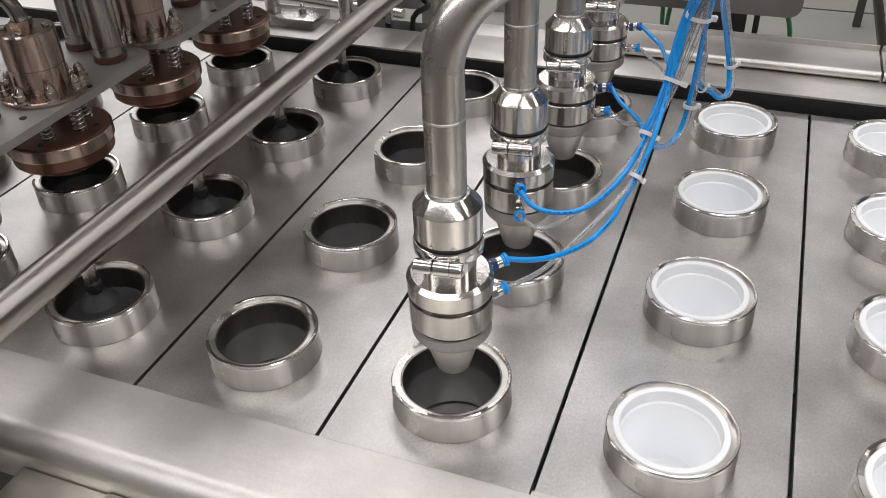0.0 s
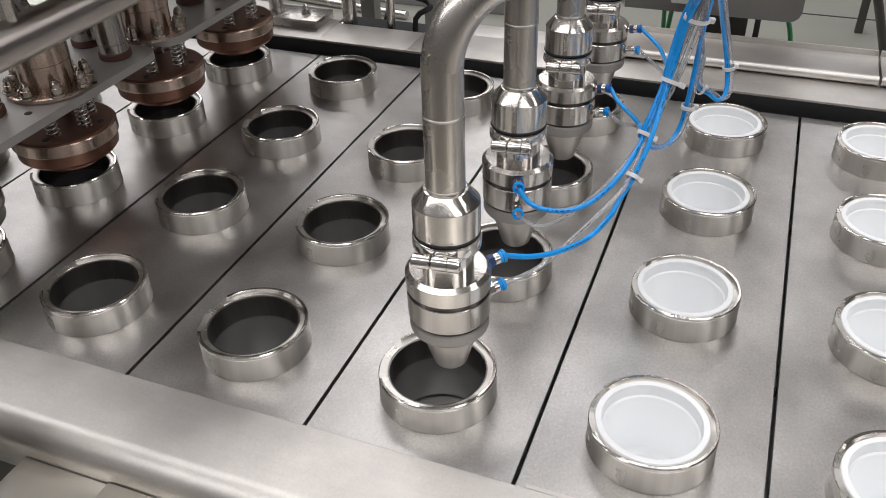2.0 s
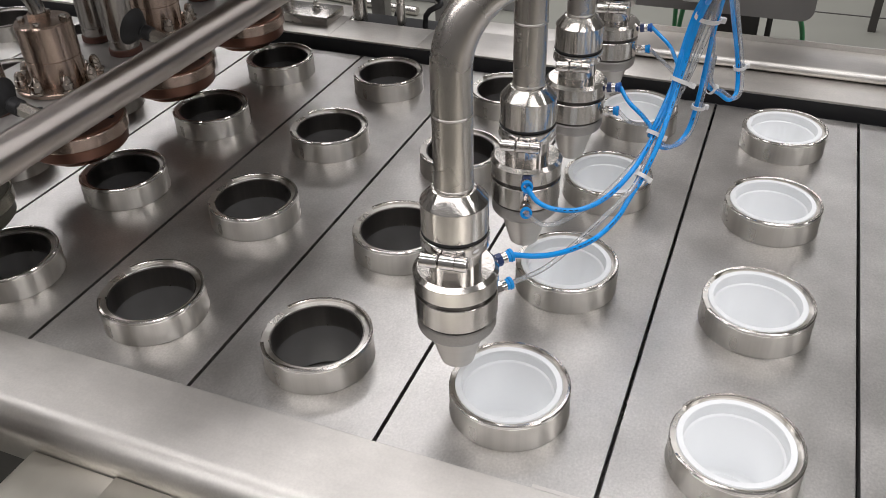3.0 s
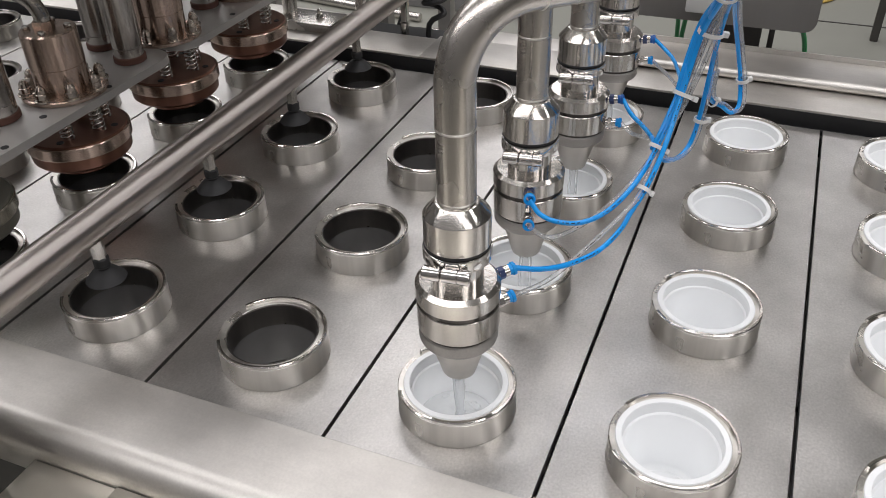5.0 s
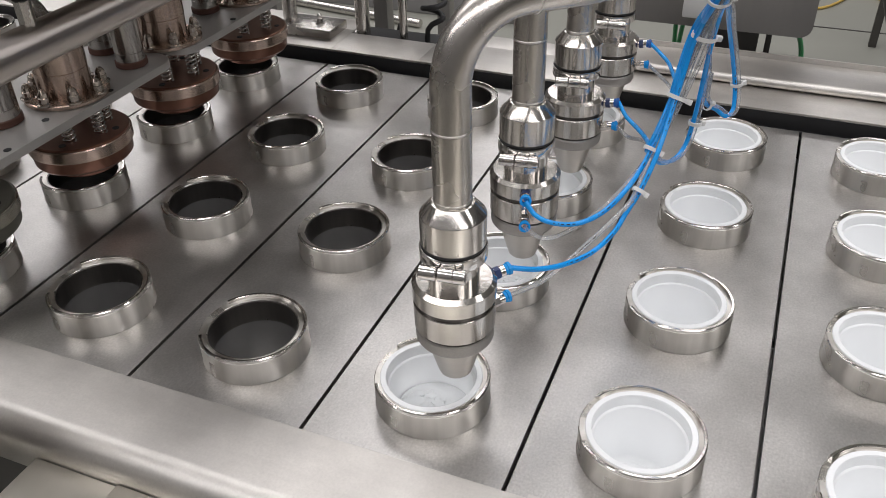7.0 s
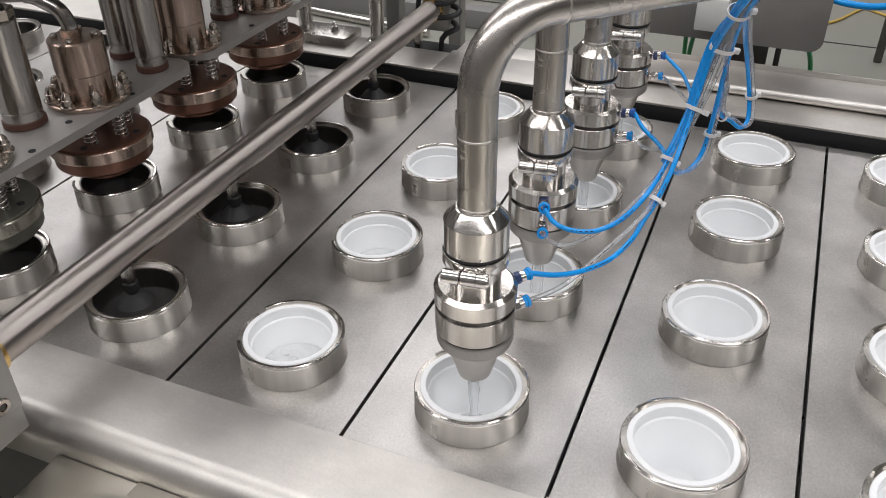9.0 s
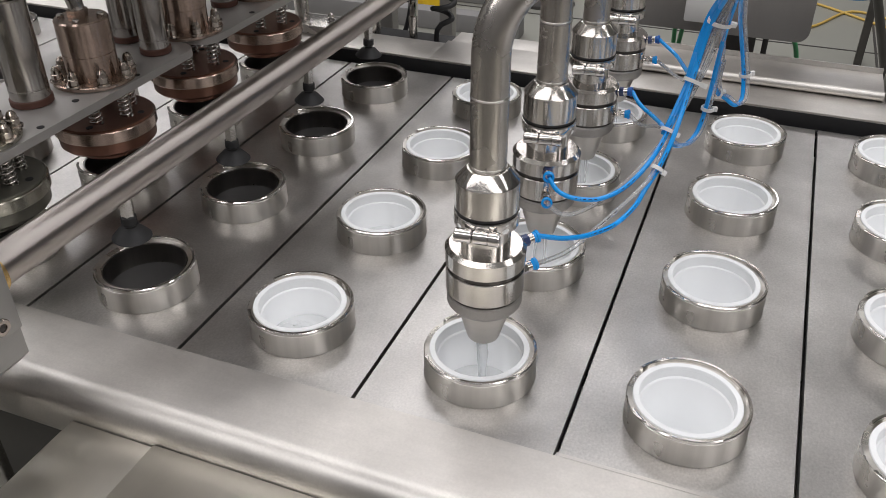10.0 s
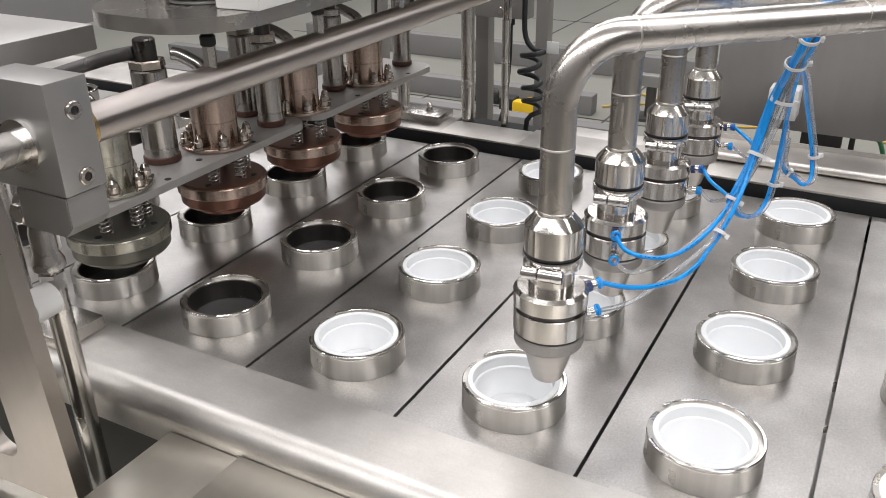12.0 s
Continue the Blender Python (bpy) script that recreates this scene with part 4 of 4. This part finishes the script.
def background():
    sheet = thing("steel_screen", "flat grey steel panel hanging beyond the conveyor", "steel panel")
    outline = [(x, z) for x, z in round_rect(-0.065, 0.0, 0.272, 0.62, 0.022)]
    part("panel", finish(prism(outline, 0, 0.012, m=pose(0, 1.082, 0.008, 90, 0, 0))), PANEL_GREY, sheet)
    part("white_box", finish(block((0.055, 0.05, 0.06), (0.075, 1.03, 0.075), 0.004)), WHITE_BLOCK, sheet)
    part("fitting", finish(rod((0.082, 1.03, 0.104), (0.082, 1.03, 0.122), 0.0075, 18, bevel=0.001)), BLUE_COLLAR, sheet, "blue push fitting")
    part("box_hose", finish(sweep(smooth_line([(0.082, 1.03, 0.120), (0.083, 1.03, 0.16), (0.088, 1.02, 0.21), (0.10, 1.00, 0.27), (0.13, 0.95, 0.36), (0.16, 0.90, 0.50)], 8), 0.0045, 12), 80), CLEAR_TUBE, sheet, "clear plastic hose")
    leg = thing("stand_leg", "dark steel stand behind the cover panel", "stand")
    part("leg", finish(block((0.085, 0.04, 1.05), (0.135, 1.32, -0.40), 0.003)), DARK, leg)
    part("edge_leg", finish(block((0.012, 0.02, 1.05), (0.198, 1.32, -0.40), 0.003)), DARK, leg)
    cable("floor_cable", "yellow cable lying on the hall floor", CABLE_YELLOW, [(-1.3, 4.2, -0.94), (-0.9, 4.45, -0.942), (-0.5, 4.15, -0.942), (-0.1, 4.4, -0.942), (0.35, 4.2, -0.942), (0.62, 4.6, -0.942), (0.95, 4.45, -0.94), (1.1, 4.9, -0.94), (1.5, 4.6, -0.942)], 0.007)
    cable("floor_cable", "yellow cable lying on the hall floor", CABLE_YELLOW, [(-1.2, 4.6, -0.94), (-0.8, 4.4, -0.942), (-0.45, 4.62, -0.942), (0.1, 4.5, -0.942), (0.3, 4.75, -0.942), (0.8, 4.35, -0.942), (1.0, 4.15, -0.942), (1.25, 4.3, -0.942), (1.1, 4.5, -0.942), (0.9, 4.3, -0.932), (1.4, 4.1, -0.94)], 0.007)
    cable("floor_cable", "green cable hanging to the floor", GREEN, [(0.22, 1.15, 0.10), (0.235, 1.2, 0.0), (0.27, 1.3, -0.12), (0.30, 1.5, -0.5)], 0.005)
    cable("floor_cable", "green cable hanging to the floor", GREEN, [(-0.02, 1.15, 0.08), (0.005, 1.25, 0.0), (0.0, 1.4, -0.2), (0.02, 1.6, -0.6)], 0.005)
    cable("floor_cable", "green cable hanging to the floor", GREEN, [(0.03, 1.15, 0.08), (0.035, 1.22, 0.02), (0.01, 1.35, -0.15), (-0.03, 1.55, -0.6)], 0.005)
    cable("floor_cable", "grey cable hanging to the floor", DARK, [(0.33, 1.2, 0.40), (0.36, 1.3, 0.15), (0.46, 1.6, -0.15), (0.62, 2.0, -0.6), (0.8, 2.2, -0.93)], 0.010)
    cable("blue_air_line", "blue air line crossing behind the hanging panel", BLUE_TUBE, [(0.24, 1.10, 0.105), (0.30, 1.06, 0.105), (0.36, 1.02, 0.122), (0.43, 1.0, 0.17), (0.55, 1.0, 0.30)], 0.006, "hose")
    for x, y, r in ((0.63, 3.76, 0.03), (0.86, 5.2, 0.03)):
        post = thing("thin_post", "thin dark post standing on the floor", "post", "thin posts")
        part("shaft", finish(block((0.035, 0.035, 2.0), (x, y, FLOOR_Z + 1.0), 0.004)), DARK, post)
    stand = thing("upright_post", "grey steel post at the end of the cover panel", "post")
    part("shaft", finish(block((0.035, 0.03, 1.6), (0.432, 0.985, -0.15), 0.003)), ALU_GREY, stand)
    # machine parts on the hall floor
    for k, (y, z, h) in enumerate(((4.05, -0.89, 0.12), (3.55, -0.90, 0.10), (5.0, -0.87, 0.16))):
        beam = thing("floor_beam", "grey concrete kerb beam on the hall floor", "beam", "floor beams")
        part("beam_body", finish(block((3.4, 0.10, h), (-3.0 + 0.3 * k, y, FLOOR_Z + h / 2), 0.01)), WALL_GREY, beam)
    motor = thing("floor_motor", "grey electric motor lying on the hall floor", "motor")
    part("casing", finish(rod((-2.06, 4.06, -0.89), (-1.90, 4.02, -0.89), 0.045, 28, bevel=0.012)), DARK, motor)
    part("end_bell", finish(rod((-2.12, 4.075, -0.885), (-2.06, 4.06, -0.885), 0.050, 24, bevel=0.012)), BLACK, motor)
    part("foot", finish(block((0.20, 0.12, 0.04), (-2.0, 4.045, -0.93), 0.008)), BLACK, motor)
    tool = thing("yellow_tool", "yellow and black power tool on the hall floor", "power tool")
    part("body", finish(block((0.13, 0.12, 0.11), (-1.60, 3.84, -0.895), 0.03)), YELLOW, tool)
    part("grip", finish(block((0.10, 0.08, 0.08), (-1.70, 3.88, -0.91), 0.02)), YELLOW, tool)
    part("battery", finish(block((0.10, 0.10, 0.09), (-1.79, 3.90, -0.905), 0.02)), BLACK, tool)
    for x, y in ((-0.66, 1.22), (-0.60, 1.46), (-1.05, 1.35)):
        post = thing("frame_post", "pale square steel post beyond the conveyor", "post", "frame posts")
        part("shaft", finish(block((0.036, 0.036, 2.2), (x, y, FLOOR_Z + 1.1), 0.004)), PANEL_GREY, post)
        if y > 1.4:
            part("tag", finish(block((0.034, 0.003, 0.032), (x + 0.034, y - 0.0195, 0.037), 0.001)), WHITE_BLOCK, post, "white paper tag")
        part("foot", finish(block((0.12, 0.12, 0.012), (x, y, FLOOR_Z + 0.006), 0.002)), PANEL_GREY, post)
    box = thing("junction_box", "grey steel junction box between the frame posts", "junction box")
    part("box_body", finish(block((0.216, 0.045, 0.18), (-0.618, 1.150, 0.257), 0.004)), PANEL_GREY, box)
    part("gland", finish(rod((-0.560, 1.150, 0.150), (-0.560, 1.150, 0.168), 0.010, 14)), BLACK, box)
    part("screw", finish(rod((-0.575, 1.1275, 0.185), (-0.575, 1.124, 0.185), 0.008, 14, bevel=0.001)), STEEL_SATIN, box)
    cable("hanging_cable", "black cable hanging from the junction box", BLACK, [(-0.560, 1.150, 0.155), (-0.562, 1.150, 0.06), (-0.575, 1.15, -0.06), (-0.62, 1.16, -0.20), (-0.64, 1.17, -0.45)], 0.006)
    for x0, y0, x1, y1 in ((-2.3, 3.0, -1.2, 3.15), (-2.6, 3.45, -1.5, 3.3)):
        pipe = thing("floor_pipe", "thin steel pipe lying on the hall floor", "pipe", "floor pipes")
        part("pipe_body", finish(rod((x0, y0, FLOOR_Z + 0.022), (x1, y1, FLOOR_Z + 0.022), 0.022, 16)), STEEL_SATIN, pipe)
    cart = thing("floor_jack", "small grey jack standing on the hall floor", "jack")
    part("base_plate", finish(block((0.22, 0.16, 0.02), (-0.98, 4.1, FLOOR_Z + 0.01), 0.004)), DARK, cart)
    part("stem", finish(rod((-0.98, 4.1, FLOOR_Z + 0.018), (-0.98, 4.1, FLOOR_Z + 0.20), 0.03, 18)), DARK, cart)
    part("head_bar", finish(block((0.30, 0.07, 0.07), (-1.06, 4.1, FLOOR_Z + 0.23), 0.012)), ALU_GREY, cart)
    coil = thing("coiled_cable", "black coiled cable beside the lift", "cable")
    line = [Vector((-0.380, 0.838, -0.03)), Vector((-0.380, 0.838, 0.03))]
    for k in range(49):
        a = 2 * math.pi * k / 12
        line.append(Vector((-0.374 + 0.006 * math.sin(k / 7) + 0.020 * math.cos(a), 0.842 + 0.016 * math.sin(a), 0.050 + 0.120 * k / 48 + 0.003 * math.sin(k / 5))))
    line += [Vector((-0.372, 0.842, 0.172)), Vector((-0.390, 0.842, 0.195)), Vector((-0.393, 0.842, 0.25)), Vector((-0.393, 0.845, 0.40))]
    part("sheath", finish(sweep(smooth_line(line, 3), 0.0052, 8), 80), BLACK, coil)
    cable("hanging_cable", "black cable hanging beyond the frame posts", BLACK, [(-0.80, 1.10, 0.55), (-0.79, 1.10, 0.30), (-0.80, 1.08, 0.12), (-0.84, 1.05, 0.02), (-0.92, 1.0, -0.03)], 0.006)
    cable("hanging_cable", "black cable hanging beyond the frame posts", BLACK, [(-0.95, 1.20, 0.55), (-0.96, 1.20, 0.25), (-0.97, 1.20, 0.0), (-0.97, 1.22, -0.3)], 0.004)


hall()
conveyor()
frame_rails()
lift_parts()
TUBE_ENDS = [nozzle(0, 46), nozzle(1, -72), nozzle(2, 2), nozzle(3, 4)]
ARM, BAR = suction_arm()
for r in range(4):
    sealing_head(r)
sealing_frame()
hoses()
background()


WATERS = []


def water_mesh(seed):
    """A swirling sheet of water: rings of points raised in spiral ripples, over a flat bottom."""
    bm = bmesh.new()
    n, rings, rows = 56, 15, []
    for k in range(rings + 1):
        q = k / rings
        r, row = 0.0005 + 0.0357 * q, []
        for i in range(n):
            a = 2 * math.pi * i / n
            swell = 0.0011 * math.sin(3 * a + 9 * q + seed) * math.sin(math.pi * q) + 0.0006 * math.sin(7 * a - 14 * q + 2 * seed) * math.sin(math.pi * q) + 0.0012 * q * q
            row.append(bm.verts.new((r * math.cos(a), r * math.sin(a), swell)))
        rows.append(row)
    for a, b in zip(rows, rows[1:]):
        for i in range(n):
            bm.faces.new((a[i], a[(i + 1) % n], b[(i + 1) % n], b[i]))
    bm.faces.new(rows[0])
    low = [bm.verts.new((0.0345 * math.cos(2 * math.pi * i / n), 0.0345 * math.sin(2 * math.pi * i / n), -0.0010)) for i in range(n)]
    for i in range(n):
        bm.faces.new((rows[-1][i], rows[-1][(i + 1) % n], low[(i + 1) % n], low[i]))
    bm.faces.new(low)
    return finish(bm, 60)


def foam_mesh(rng):
    """Froth on the water: low, ragged lumps that trail round the middle."""
    bm = bmesh.new()
    for arm in range(4):
        a0 = rng.uniform(0, 2 * math.pi)
        for k in range(rng.randint(10, 16)):
            a = a0 + 0.16 * k + rng.uniform(-0.1, 0.1)
            d = 0.006 + 0.0019 * k + rng.uniform(-0.003, 0.003)
            size = rng.uniform(0.0024, 0.0052)
            m = Matrix.Translation((d * math.cos(a), d * math.sin(a), 0.0006)) @ Matrix.Rotation(a, 4, "Z") @ Matrix.Diagonal((size, size * rng.uniform(0.8, 1.7), rng.uniform(0.0006, 0.0012), 1))
            made = bmesh.ops.create_icosphere(bm, subdivisions=2, radius=1, matrix=m)["verts"]
            for v in made:
                v.co += Vector((rng.uniform(-1, 1), rng.uniform(-1, 1), 0)) * size * 0.10
    return finish(bm, 80)


def jet_mesh(rng):
    """A wavering column of falling water with two thin strands beside it."""
    bm = bmesh.new()
    for r, wide in ((0.0, 0.0046), (0.0062, 0.0010), (0.0068, 0.0009)):
        a, rings, n = rng.uniform(0, 6), [], 14
        for j in range(15):
            f = j / 14
            x, y = r * math.cos(a + f), r * math.sin(a + f)
            w = wide * (1 + 0.18 * math.sin(9 * f + a) + rng.uniform(-0.08, 0.08))
            rings.append([bm.verts.new((x + w * math.cos(2 * math.pi * k / n), y + w * math.sin(2 * math.pi * k / n), -0.064 * f)) for k in range(n)])
        for p, q in zip(rings, rings[1:]):
            for k in range(n):
                bm.faces.new((p[k], p[(k + 1) % n], q[(k + 1) % n], q[k]))
        bm.faces.new(rings[0])
        bm.faces.new(rings[-1])
    return finish(bm, 80)


def waters():
    rng = random.Random(11)
    for slat, start in ((1, 3.5), (2, 8.9)):
        for row in range(4):
            ob = part("water", water_mesh(row + slat), WATER)
            tagged(ob, "rippled clear water with froth in a white cup", "water", "water in the cups")
            tagged(part("foam", foam_mesh(rng), FOAM, ob, "white froth"), kind="stuff")
            WATERS.append((ob, slat * PITCH, row * PITCH, start))
    for row in range(4):
        jet = part("water_jet", jet_mesh(rng), JET_WATER)
        tagged(jet, "torn clear stream of water under a nozzle", "water jet", "water jets")
        JETS.append((jet, row * NOZZLE_PITCH))


JETS = []
waters()


# ---- what moves ----
def travel(t):
    total = 0.0
    for start in STEP_STARTS:
        u = t - start
        if u <= 0:
            continue
        for (a, p), (b, q) in zip(STEP_ROWS, STEP_ROWS[1:]):
            if u <= b:
                total += p + (q - p) * (u - a) / (b - a)
                break
        else:
            total += STEP_ROWS[-1][1]
    return total


def step_times():
    times = {0.0, 12.0}
    for start in STEP_STARTS:
        for u, _ in STEP_ROWS:
            if start + u < 12.0:
                times.add(round(start + u, 3))
    return sorted(times)


# seconds, height of the bar, its turn from hanging down
LIFT = ((0.0, 0.088, 0), (0.1, 0.092, 0), (0.3, 0.121, 2), (0.5, 0.148, 25), (0.7, 0.176, 60), (1.0, 0.220, 112), (1.3, 0.268, 160), (1.6, 0.299, 180), (2.0, 0.307, 180), (2.5, 0.293, 180), (2.75, 0.258, 148), (3.0, 0.219, 105), (3.3, 0.168, 55),
        (3.6, 0.120, 10), (3.85, 0.090, 0), (4.0, 0.086, 0), (4.75, 0.086, 0), (5.0, 0.116, 0), (5.25, 0.142, 12), (5.5, 0.170, 50), (5.8, 0.218, 100), (6.0, 0.252, 130), (6.5, 0.3125, 180), (6.9, 0.3125, 180), (7.3, 0.295, 180), (7.6, 0.250, 140),
        (7.85, 0.212, 98), (8.1, 0.168, 55), (8.4, 0.120, 10), (8.65, 0.089, 0), (8.8, 0.086, 0), (9.55, 0.087, 0), (10.0, 0.136, 3), (10.2, 0.155, 20), (10.5, 0.187, 80), (10.75, 0.225, 125), (11.0, 0.262, 165), (11.5, 0.305, 180), (12.0, 0.308, 180))


def motions():
    times = step_times()
    for ob, x in SLATS:
        walk(ob, [(t, pose(x - travel(t), 0, 0)) for t in times])
    for ob, x, y in CUPS:
        walk(ob, [(t, pose(x - travel(t), y, 0)) for t in times])
    for ob, x, y, start in WATERS:
        level = lambda t: -0.0465 + 0.030 * min(1.0, max(0.0, (t - start) / 1.7))
        spin = lambda t: 150 * min(3.4, max(0.0, t - start)) ** 0.8
        rows = sorted(set(times) | {round(start + 0.3 * k, 2) for k in range(12)})
        walk(ob, [(t, pose(x - travel(t), y, level(t), 0, 0, spin(t))) for t in rows if t <= 12.0])
    for ob, y in JETS:
        # each jet runs out of the nozzle's bore and draws back into it
        rows = [(0.0, 0.116), (3.45, 0.116), (3.55, 0.046), (5.2, 0.046), (5.3, 0.116), (8.85, 0.116), (8.95, 0.046), (10.3, 0.046), (10.4, 0.116), (12.0, 0.116)]
        walk(ob, [(t, pose(NOZZLE_X, y, z)) for t, z in rows])
    walk(ARM, [(t, pose(LIFT_X, 0, z - 0.0055)) for t, z, a in LIFT])
    walk(BAR, [(t, pose(0, 0, 0, 0, a, 0)) for t, z, a in LIFT])


motions()
